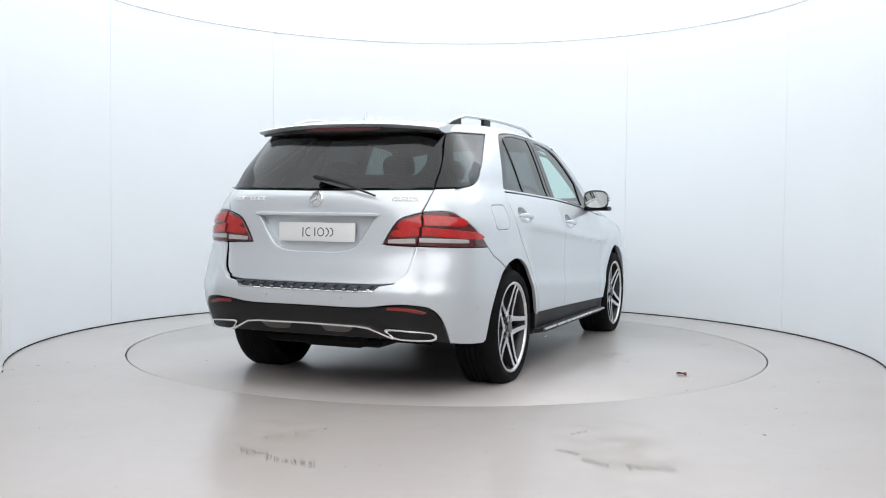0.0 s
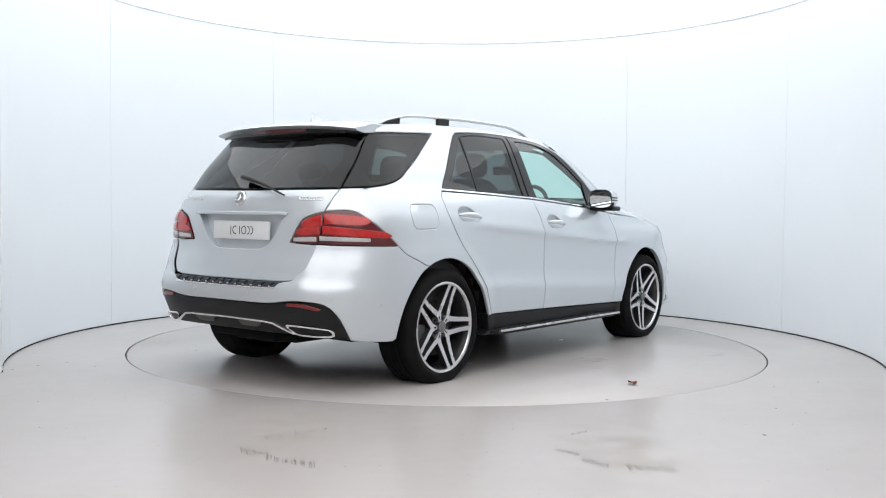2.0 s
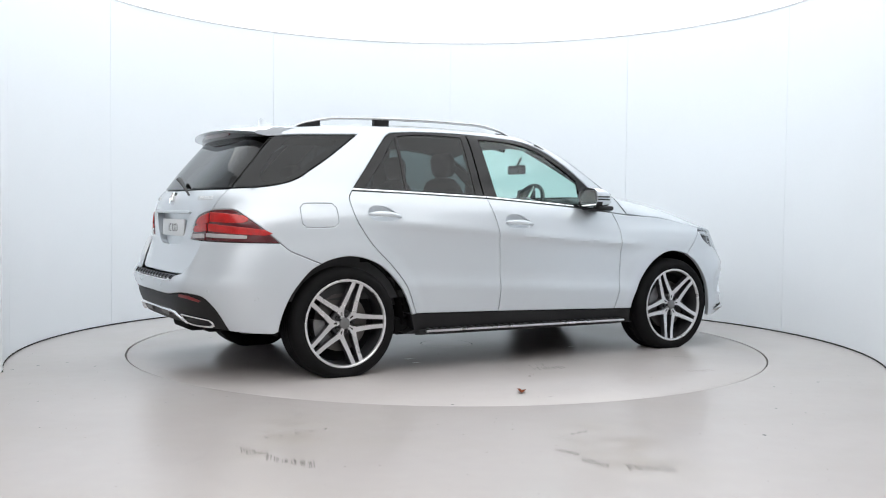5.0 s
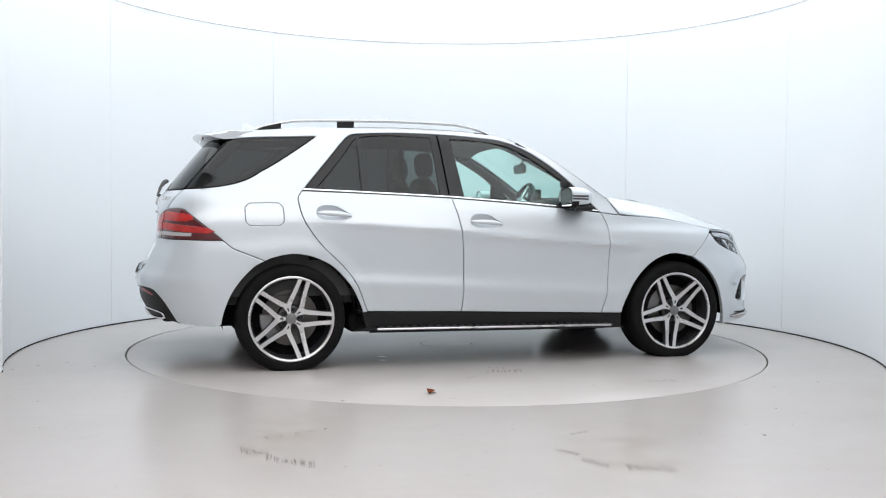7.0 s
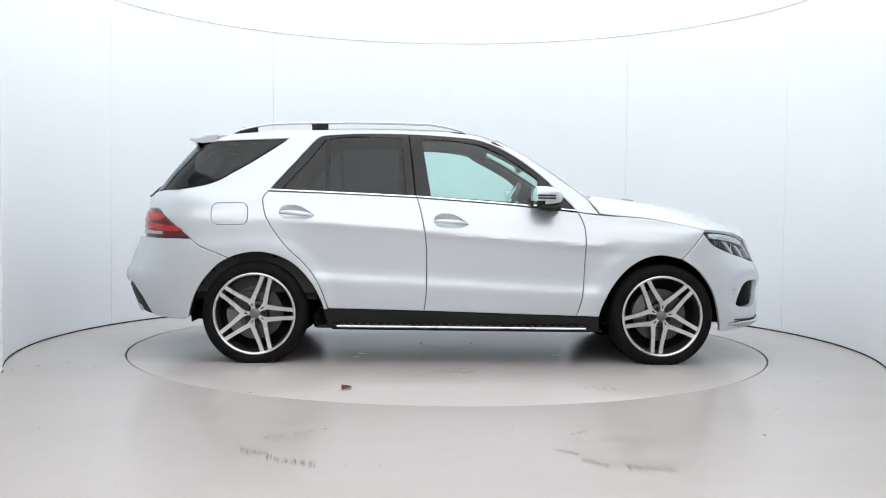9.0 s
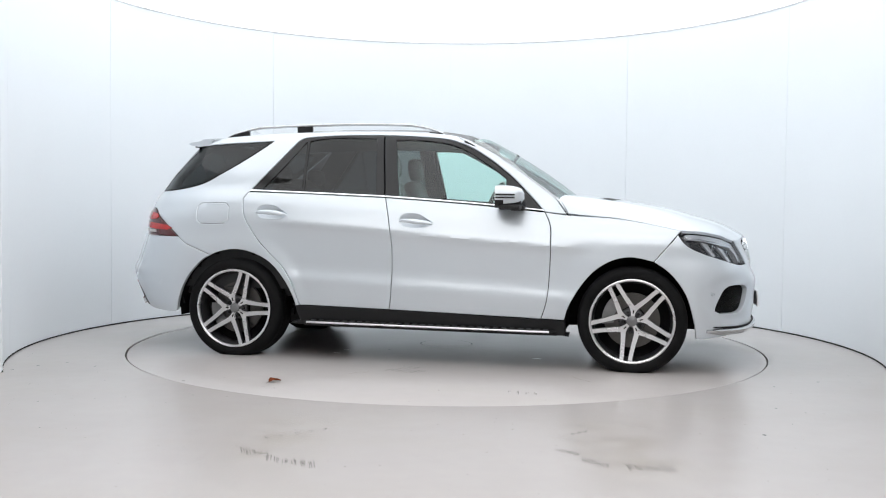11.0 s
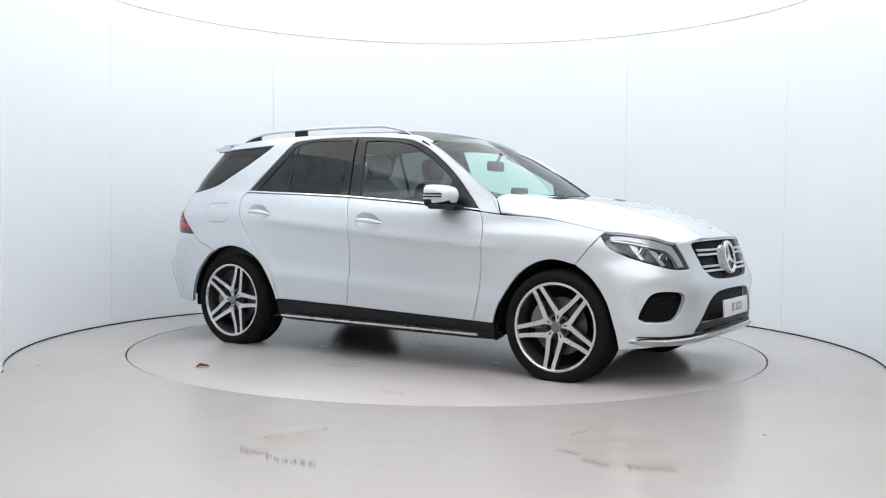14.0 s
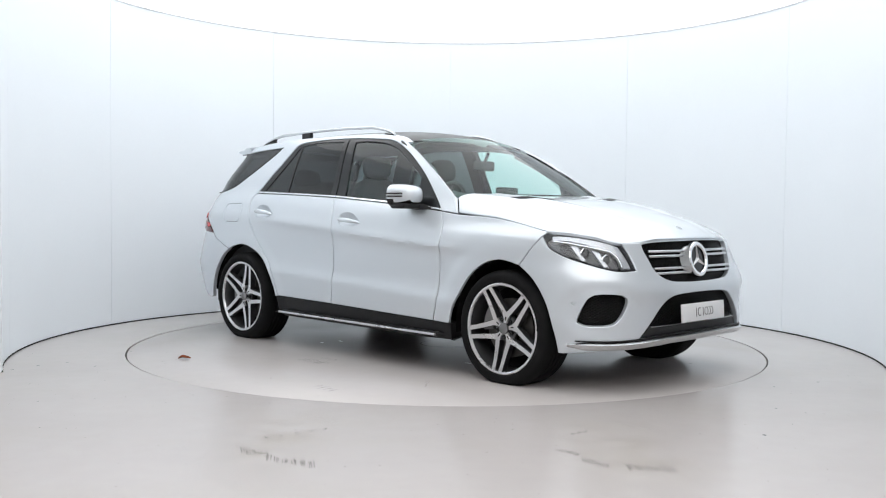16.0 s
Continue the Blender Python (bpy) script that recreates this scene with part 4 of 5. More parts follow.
def tailgate():
    notch = [(-2.274, 1.066), (-2.321, 1.039), (-2.357, .974), (-2.386, .897, 1)]
    half = [(UR, 1.214), (-2.4, 1.217), (-2.143, 1.221, 1), (-2.222, 1.083, 1), *notch, *GATE_SIDE]
    recess = mirrored([(UR, 1.060), (-2.41, 1.062, 1), (-2.435, 1.021), (-2.468, .944), (-2.510, .878), (-2.577, .853), (UR, .851)], UR)
    gate = panel("tailgate", mirrored(half, UR), M_PAINT, car, holes=[recess], gap=.003, depth=.055, grid=.03, label="silver tailgate with a plate recess")
    panel("plate_recess", recess, M_PAINT, gate, gap=-.012, lift=-.048, depth=.004, grid=.03)
    win = mirrored([(UR, 1.575), (-2.3, 1.575), (-1.978, 1.572, 1), (-2.036, 1.51), (-2.092, 1.38), (-2.143, 1.224, 1), (-2.4, 1.219), (UR, 1.216)], UR)
    panel("rear_window", win, M_PRIVACY, gate, gap=.004, depth=.004, label="dark tinted rear glass")
    hole = mirrored([(UR, 1.555), (-2.30, 1.555), (-2.19, 1.52), (-2.175, 1.42), (-2.24, 1.32), (-2.36, 1.255), (UR, 1.245)], UR)
    panel("glass_border", win, M_GLOSSB, gate, holes=[hole], gap=.004, depth=.002, lift=-.016)
    # grab bar over the plate
    panel("grab_bar", mirrored([(UR, 1.078), (-2.41, 1.078), (-2.392, 1.070, 1), (-2.40, 1.058, 1), (UR, 1.058)], UR), M_PAINT, gate, gap=0, depth=.02, lift=.014, grid=.015)
    plate(gate, Vector((-2.268, 0, .962)), -1)
    emblem(gate, skin_at(body, UR, 1.158, .006), .046, -1, 1.158)
    # model marks as plain raised bars
    for u0, u1, n, skip in ((-3.169, -2.976, 8, 3), (-2.336, -2.222, 7, 9)):
        bm = bmesh.new()
        w = (u1 - u0) / n
        for k in range(n):
            if k == skip:
                continue
            a, b = u0 + k * w + w * .12, u0 + (k + 1) * w - w * .12
            for q in ([(a, 1.150), (b, 1.150), (b, 1.155), (a, 1.155)], [(a, 1.150), (a + w * .25, 1.150), (a + w * .25, 1.172), (a, 1.172)], [(a, 1.167), (b, 1.167), (b, 1.172), (a, 1.172)]):
                prism(bm, q, lambda u, z, d: skin_at(body, u, z, d), -.002, .004)
        part("model_marks", bm, M_CHROME, gate, "bright plain raised bars", smooth=0)
    # wiper
    bm = bmesh.new()
    pts = [skin_at(body, u, z, d) for u, z, d in ((-2.735, 1.268, .038), (-2.66, 1.252, .042), (-2.55, 1.222, .040), (-2.40, 1.170, .026))]
    tube(bm, [Vector((p.x, p.y * 1, p.z)) for p in pts], [.022, .018, .013, .007], 8, .7)
    wp = part("rear_wiper", bm, M_BLACK, gate, "black rear wiper")
    # spoiler, lip and brake light
    bm = bmesh.new()
    rows = []
    for k in range(41):
        s = -1 + 2 * k / 40
        y = .638 * s
        k2 = abs(s) ** 3
        zt = roof_skin(-1.74, s * .97)[2]
        xt = -2.025 + .10 * abs(s) ** 2.6
        zt2 = 1.630 - .018 * abs(s) ** 2.2 - .012 * k2
        rows.append([bm.verts.new(p) for p in ((-1.72, y * 1.01, zt + .001), (-1.80, y * 1.01, zt - .002), (xt + .09, y, zt2 + .016 - .004 * k2), (xt + .02, y, zt2 + .004), (xt, y, zt2 - .006), (xt + .02, y, zt2 - .018), (xt + .09, y, zt2 - .028), (-1.74, y, zt - .05))])
    for p, q in zip(rows, rows[1:]):
        for k in range(8):
            bm.faces.new((p[k], p[(k + 1) % 8], q[(k + 1) % 8], q[k]))
    bm.faces.new(rows[0])
    bm.faces.new(rows[-1])
    sp = part("spoiler", bm, M_PAINT, gate, "silver roof spoiler", smooth=60)
    bm = bmesh.new()
    rows = []
    for k in range(41):
        s = -1 + 2 * k / 40
        y = .632 * s
        xt = -1.975 + .10 * abs(s) ** 2.6
        zt2 = 1.618 - .018 * abs(s) ** 2.2
        zb = 1.545 + .03 * abs(s) ** 3
        rows.append([bm.verts.new(p) for p in ((xt, y, zt2), (xt + .005, y, zt2 - .035), (xt + .035, y, zb), (xt + .13, y, zb + .01), (xt + .15, y, zt2))])
    for p, q in zip(rows, rows[1:]):
        for k in range(5):
            bm.faces.new((p[k], p[(k + 1) % 5], q[(k + 1) % 5], q[k]))
    part("spoiler_skirt", bm, M_GLOSSB, sp, "black underside", smooth=60)
    bm = bmesh.new()
    rows = []
    for k in range(17):
        s = -1 + 2 * k / 16
        y = .265 * s
        xt = -1.978 + .10 * abs(y / .60) ** 2.6
        zt2 = 1.609 - .018 * abs(y / .6) ** 2.2
        rows.append([bm.verts.new(p) for p in ((xt - .004, y, zt2), (xt - .002, y, zt2 - .024 + .010 * s ** 6), (xt + .03, y, zt2 - .024), (xt + .03, y, zt2))])
    for p, q in zip(rows, rows[1:]):
        for k in range(4):
            bm.faces.new((p[k], p[(k + 1) % 4], q[(k + 1) % 4], q[k]))
    bm.faces.new(rows[0])
    bm.faces.new(rows[-1])
    part("brake_light", bm, M_DARKRED, sp, "dark red high brake light")


def taillight(side):
    outer = [*TAIL_TOP, (-2.257, .891, 1)]
    inner = [(-2.222, 1.083, 1), (-2.274, 1.064), (-2.321, 1.037), (-2.356, .974), (-2.385, .898, 1), (-2.257, .890, 1)]
    for nm, out in (("taillight_outer", outer), ("taillight_inner", inner)):
        ob = panel(nm, out, M_DARKRED, car, side=side, gap=.002, lift=.003, depth=.02, grid=.025, label="glossy red tail light")
        big = nm.endswith("outer")
        bars = (((-2.226, 1.040), (-2.045, 1.028), .030, M_REDLENS), ((-2.236, .976), (-1.935, .945), .024, M_REDLENS), ((-2.248, .926), (-2.03, .918), .013, M_WHITELENS)) if big else \
            (((-2.236, 1.034), (-2.318, 1.006), .030, M_REDLENS), ((-2.247, .974), (-2.344, .960), .024, M_REDLENS), ((-2.262, .921), (-2.364, .916), .014, M_WHITELENS))
        for (u0, z0), (u1, z1), h, mt in bars:
            o2 = [(u0, z0 + h, 1), (u1, z1 + h * .7), (u1, z1 - h * .7), (u0, z0 - h, 1)]
            panel("lamp_bar", o2, mt, ob, side=side, gap=0, lift=.0085, depth=.006, grid=.012, soft=.002)


def bumper_step(u, v):
    """How far the middle of the rear bumper stands out under the tailgate."""
    return .040 * step01(.50, .42, abs(u - UR)) * step01(.50, .62, v)


def rear_bumper():
    edge = [(-2.096, .328, 1), (-2.107, .40), (-2.130, .48), (-2.179, .541), (-2.262, .560), (-2.344, .553), (-2.44, .537), (UR, .536)]
    half = [*GATE_SIDE[::-1], (-1.852, .881, 1), (-1.792, .831), (-1.70, .792), (-1.585, .745, 1), (-1.66, .70), (-1.741, .592), (-1.802, .452), (-1.849, .322, 1), (-1.874, .308), (-1.991, .314), *edge]
    half[0] = (UR, .644)
    half[1] = (-2.36, .648)
    bp = panel("rear_bumper", mirrored(half, UR), M_PAINT, car, grid=.03, depth=.03, label="silver rear bumper over a black diffuser",
               shape=bumper_step)
    low = mirrored([(UR, .536), *edge[::-1][1:], (-2.16, .335), (-2.334, .350), (UR, .352)], UR)
    df = panel("diffuser", low, M_BLACK, bp, gap=.002, lift=-.006, grid=.04, depth=.06, label="black lower rear apron")
    # silver strip of the apron
    bm = bmesh.new()
    path = [(-2.318, .366), (-2.36, .392), (-2.41, .424), (-2.46, .432), (UR, .436)]
    path = path + [(2 * UR - u, z) for u, z in path[-2::-1]]
    fine = []
    for (u0, z0), (u1, z1) in zip(path, path[1:]):
        for k in range(6):
            fine.append((u0 + (u1 - u0) * k / 6, z0 + (z1 - z0) * k / 6))
    rings = [[bm.verts.new(skin_at(body, u, z + b, a)) for a, b in ((.0, .008), (.012, .005), (.014, -.003), (.006, -.009), (-.02, -.009), (-.02, .008))] for u, z in fine + [path[-1]]]
    for p, q in zip(rings, rings[1:]):
        for k in range(6):
            bm.faces.new((p[k], p[(k + 1) % 6], q[(k + 1) % 6], q[k]))
    bm.faces.new(rings[0])
    bm.faces.new(rings[-1])
    part("apron_trim", bm, M_CHROME, bp, "bright silver apron strip")
    for sg in (1, -1):
        pad = [(UR + .075, .424, 1), (UR + .225, .420, 1), (UR + .205, .396, 1), (UR + .180, .388), (UR + .095, .392, 1)]
        panel("apron_pad", pad, M_DISC, bp, side=sg, gap=0, depth=.02, lift=.006, grid=.02, label="grey skid pad")
    # exhaust trims
    for sg in (1, -1):
        out = [(-2.345, .420), (-2.25, .414), (-2.165, .398), (-2.152, .375), (-2.172, .350), (-2.300, .356), (-2.33, .385)]
        hole = [(c[0] + (-2.25 - c[0]) * .10, c[1] + (.385 - c[1]) * .32) for c in out]
        ex = panel("exhaust_trim", out, M_CHROME, bp, holes=[hole], side=sg, gap=0, lift=.010, depth=.03, grid=.012, soft=.003, label="chrome exhaust trim")
        panel("exhaust_inside", hole, M_UNDER, ex, side=sg, gap=-.002, lift=-.008, depth=.002)
        panel("reflector", [(-2.335, .546), (-2.26, .543), (-2.19, .517), (-2.20, .508), (-2.27, .525), (-2.335, .530)], M_REFLECT, bp, side=sg, gap=0, lift=.001, depth=.004, grid=.02, soft=.002, label="dark red reflector")
        for u, z in ((-2.517, .590), (-2.157, .580), (-1.934, .529)):
            sensor(bp, u, z, sg, bumper_step(u, z))
    # tread plate on the bumper's top
    tread = panel("tread_plate", mirrored([(UR, .643), (-2.50, .644), (-2.362, .648, 1), (-2.385, .624, 1), (-2.50, .620), (UR, .619)], UR), M_TREAD, bp, gap=0, depth=.008, lift=.003, grid=.02, shape=bumper_step, label="dark ribbed loading plate")
    panel("tread_edge", mirrored([(UR, .619), (-2.50, .620), (-2.382, .624, 1), (-2.388, .616, 1), (-2.50, .612), (UR, .611)], UR), M_CHROME, tread, gap=0, depth=.008, lift=.005, grid=.02, soft=.002, shape=bumper_step, label="bright metal edge")
    for k in range(13):
        u = UR - .300 + .600 * k / 12
        bm = bmesh.new()
        prism(bm, [(u - .014, .623), (u - .006, .623), (u + .014, .641), (u + .006, .641)], lambda a, b, d: skin_at(body, a, b, d + bumper_step(a, b)), 0, .009)
        part("tread_rib", bm, M_BLACK, tread)
        bm = bmesh.new()
        prism(bm, [(u - .010, .6225), (u + .002, .6225), (u + .002, .6265), (u - .010, .6265)], lambda a, b, d: skin_at(body, a, b, d + bumper_step(a, b)), 0, .0115)
        part("tread_stud", bm, M_CHROME, tread)
    bm = bmesh.new()
    rows = []
    for k in range(41):
        u = UR - .60 * KU + 1.20 * KU * k / 40
        a = Vector(body(u, .663))
        rows.append([bm.verts.new((a.x + o, a.y * f, z)) for o, f, z in ((-.036, 1, .646), (-.032, 1, .652), (.12, .95, .652), (.12, .95, .60))])
    for p, q in zip(rows, rows[1:]):
        for k in range(3):
            bm.faces.new((p[k], p[k + 1], q[k + 1], q[k]))
    part("bumper_shelf", bm, M_BLACK, bp)


def sills(side):
    out = [(-.925, .395, 1), (-.88, .393), (-.206, .377), (.887, .346), (1.052, .342, 1), (1.056, .236, 1), (.9, .232), (-.82, .245), (-.885, .28)]
    ob = panel("sill", out, M_BLACK, car, side=side, gap=.001, lift=-.012, depth=.10, label="black sill cladding")
    bm = bmesh.new()
    rows = []
    for k in range(31):
        t = k / 30
        x = -.86 + 1.86 * t
        zc = .268 - .010 * t
        y0, y1 = .90, .985 - .05 * (step01(.06, 0, t) + step01(.94, 1, t))
        rows.append([bm.verts.new((x, -side * y, z)) for y, z in ((y0, zc + .014), (y1 - .012, zc + .014), (y1, zc + .006), (y1, zc - .008), (y1 - .015, zc - .022), (y0, zc - .03))])
    for p, q in zip(rows, rows[1:]):
        for k in range(6):
            bm.faces.new((p[k], p[(k + 1) % 6], q[(k + 1) % 6], q[k]))
    bm.faces.new(rows[0])
    bm.faces.new(rows[-1])
    st = part("side_step", bm, M_BLACK, ob, "black running board with a bright edge")
    bm = bmesh.new()
    tube(bm, [(-.82 + 1.77 * k / 24, -side * .986, .273 - .010 * k / 24) for k in range(25)], .0095, 8, .9)
    part("step_edge", bm, M_RIM, st, "bright metal edge")
    for k in range(30):
        bm = bmesh.new()
        x = -.78 + 1.70 * k / 29
        box(bm, (x - .018, -side * .952 - .022, .279 - .010 * k / 29), (x + .018, -side * .952 + .022, .287 - .010 * k / 29), .003)
        part("step_stud", bm, M_RIMDARK, st)


def wheel(cx, side, turn):
    zc, R = .352, .373
    w = new("wheel")
    w.parent = car
    tagged(w, "alloy wheel of five twin spokes on a low black tyre")
    yo = .962

    def fix(bm):
        m = Matrix.Translation((cx, 0, zc)) @ Matrix.Diagonal((1, side, 1, 1))
        bmesh.ops.transform(bm, matrix=m, verts=bm.verts)
        for v in bm.verts:
            if v.co.z < .0015:
                v.co.z = .0015
    bm = bmesh.new()
    n = 120
    prof = [(.285, -yo + .020), (.292, -yo + .010), (.305, -yo + .004), (.325, -yo - .002), (.345, -yo + .004), (.360, -yo + .018), (.3685, -yo + .034), (.3725, -yo + .055)]
    for k in range(5):
        y = -yo + .070 + k * .034
        prof += [(.373, y), (.373, y + .026), (.365, y + .028), (.365, y + .032)]
    prof += [(.3725, -yo + .245), (.366, -yo + .262), (.345, -yo + .278), (.300, -yo + .270), (.285, -yo + .255)]
    lathe(bm, prof, n)
    fix(bm)
    part("tyre", bm, M_RUBBER, w, "black low-profile tyre", smooth=35)
    bm = bmesh.new()
    lathe(bm, ((.262, -yo + .24), (.262, -yo + .06), (.272, -yo + .035), (.279, -yo + .016)), 96)
    fix(bm)
    part("rim_barrel", bm, M_RIMDARK, w, "grey inner rim")
    bm = bmesh.new()
    lathe(bm, ((.272, -yo + .020), (.276, -yo + .010), (.284, -yo + .006), (.291, -yo + .008), (.293, -yo + .016)), 96)
    fix(bm)
    part("rim_lip", bm, M_RIM, w, "bright machined rim lip")
    # five twin spokes
    for k in range(5):
        a = radians(turn + 72 * k)
        ca, sa = math.cos(a), math.sin(a)
        for s in (-1, 1):
            bm, bd = bmesh.new(), bmesh.new()
            f, g = [], []
            for r, off, hw, d in ((.076, .047, .0170, .042), (.12, .041, .0160, .038), (.17, .0355, .0145, .032), (.22, .0315, .0135, .025), (.278, .0285, .0145, .013)):
                row, row2 = [], []
                for e, dd in ((-hw, 0), (hw, 0)):
                    t = s * off + e
                    row.append(bm.verts.new((r * ca - t * sa, -yo + d, r * sa + t * ca)))
                for e, dd in ((-hw * 1.12, .002), (hw * 1.12, .002), (hw * 1.0, .045), (-hw * 1.0, .045)):
                    t = s * off + e
                    row2.append(bd.verts.new((r * ca - t * sa, -yo + d + dd, r * sa + t * ca)))
                f.append(row)
                g.append(row2)
            for p, q in zip(f, f[1:]):
                bm.faces.new((p[0], p[1], q[1], q[0]))
            for p, q in zip(g, g[1:]):
                for i in range(4):
                    bd.faces.new((p[i], p[(i + 1) % 4], q[(i + 1) % 4], q[i]))
            bd.faces.new(g[0])
            bd.faces.new(g[-1])
            fix(bm), fix(bd)
            sp = part("spoke", bd, M_RIMDARK, w, "grey-sided machined spoke", smooth=30)
            part("spoke_face", bm, M_RIM, sp)
    bm = bmesh.new()
    lathe(bm, ((.090, -yo + .085), (.086, -yo + .060), (.080, -yo + .056), (.0003, -yo + .054)), 60)
    fix(bm)
    part("hub", bm, M_RIMDARK, w, "dark hub with bolt pockets")
    # bright webs where neighbouring spokes meet, each with a slot
    for k in range(5):
        a = radians(turn + 36 + 72 * k)
        to = lambda p, q, d: (p * math.cos(a) - q * math.sin(a), d, p * math.sin(a) + q * math.cos(a))
        bm = bmesh.new()
        prism(bm, [(.034, -.0125), (.058, -.0150), (.085, -.0270), (.100, -.0120), (.104, 0), (.100, .0120), (.085, .0270), (.058, .0150), (.034, .0125)], to, -yo + .0405, -yo + .066)
        fix(bm)
        web = part("hub_web", bm, M_RIM, w)
        bm = bmesh.new()
        prism(bm, [(.052, -.0035), (.076, -.0045), (.076, .0045), (.052, .0035)], to, -yo + .0395, -yo + .05)
        fix(bm)
        part("web_slot", bm, M_GLOSSB, web)
    bm = bmesh.new()
    lathe(bm, ((.0365, -yo + .036), (.0355, -yo + .030), (.030, -yo + .027), (.0003, -yo + .026)), 40)
    fix(bm)
    part("hub_cap", bm, M_CAP, w, "plain grey hub cap")
    for k in range(5):
        a = radians(turn + 72 * k)
        bm = bmesh.new()
        lathe(bm, ((.0125, .02), (.0125, -.006), (.010, -.009), (.0003, -.009)), 14)
        bmesh.ops.translate(bm, verts=bm.verts, vec=(.059 * math.cos(a), -yo + .050, .059 * math.sin(a)))
        fix(bm)
        part("wheel_bolt", bm, M_GLOSSB, w)
    bm = bmesh.new()
    lathe(bm, ((.095, -yo + .10), (.19, -yo + .10), (.19, -yo + .128), (.095, -yo + .128)), 60)
    fix(bm)
    part("brake_disc", bm, M_DISC, w, "steel brake disc")
    bm = bmesh.new()
    ang = 200 if cx < 0 else 160
    pts = [(r * math.cos(radians(ang + t)), r * math.sin(radians(ang + t))) for r, ts in ((.205, range(-28, 29, 8)), (.125, range(28, -29, -8))) for t in ts]
    prism(bm, pts, lambda a, b, d: (a, d, b), -yo + .075, -yo + .15)
    fix(bm)
    part("caliper", bm, M_CAP, w, "grey brake caliper")
    bm = bmesh.new()
    lathe(bm, ((.262, -yo + .15), (.20, -yo + .16), (.0003, -yo + .16)), 48)
    fix(bm)
    part("back_plate", bm, M_UNDER, w)


def mirror(side):
    bm = bmesh.new()
    # housing: rounded lozenge
    n, m = 20, 10
    rings = []
    for i in range(m + 1):
        t = i / m
        x = .565 + .20 * t
        k = (1 - t ** 3.0) ** .5 if t < 1 else 0
        hy, hz = .110 * (.35 + .65 * k), .078 * (.28 + .72 * k)
        ring = []
        for j in range(n):
            a = 2 * math.pi * j / n
            c, s = math.cos(a), math.sin(a)
            q = (abs(c) ** 3.2 + abs(s) ** 3.2) ** (-1 / 3.2)
            yy = -.995 + hy * c * q * .92 + .02 * t
            zz = 1.197 + hz * s * q + .004 * t
            ring.append(bm.verts.new((x + .035 * (yy + .985) / .128 * -.3, yy * side, zz)))
        rings.append(ring)
    for p, q in zip(rings, rings[1:]):
        for j in range(n):
            bm.faces.new((p[j], p[(j + 1) % n], q[(j + 1) % n], q[j]))
    bm.faces.new(rings[-1])
    low = bm.copy()
    cut = 1.160
    bmesh.ops.delete(low, geom=[f for f in low.faces if f.calc_center_median().z > cut], context="FACES")
    bmesh.ops.delete(bm, geom=[f for f in bm.faces if f.calc_center_median().z <= cut], context="FACES")
    ob = part("mirror", bm, M_PAINT, car, "silver door mirror with a black lower shell", smooth=60)
    part("lower_shell", low, M_BLACK, ob, "black lower mirror shell", smooth=60)
    bm = bmesh.new()
    pts = []
    for j in range(24):
        a = 2 * math.pi * j / 24
        c, s = math.cos(a), math.sin(a)
        q = (abs(c) ** 3.2 + abs(s) ** 3.2) ** (-1 / 3.2)
        pts.append((-.995 + .092 * c * q, 1.197 + .066 * s * q))
    bm.faces.new([bm.verts.new((.572 + (y + .985) * -.08, y * side, z)) for y, z in pts])
    part("mirror_glass", bm, M_MIRROR, ob, "mirror glass")
    bm = bmesh.new()
    box(bm, (.60, -1.09, 1.106), (.745, -.88, 1.142), .014)
    box(bm, (.66, -.95, 1.10), (.76, -.86, 1.135), .012)
    bmesh.ops.transform(bm, matrix=Matrix.Diagonal((1, side, 1, 1)), verts=bm.verts)
    part("mirror_base", bm, M_BLACK, ob, "black mirror foot")
    bm = bmesh.new()
    for z in (1.205, 1.185):
        path = []
        for k in range(9):
            t = .03 + .64 * k / 8
            path.append((.574 + .20 * t, side * (-.997 - .1012 * (.35 + .65 * (1 - t ** 3) ** .5) + .02 * t), z + .005))
        tube(bm, path, .006, 6)
    part("indicator", bm, M_GLOSSB, ob, "dark indicator strip")


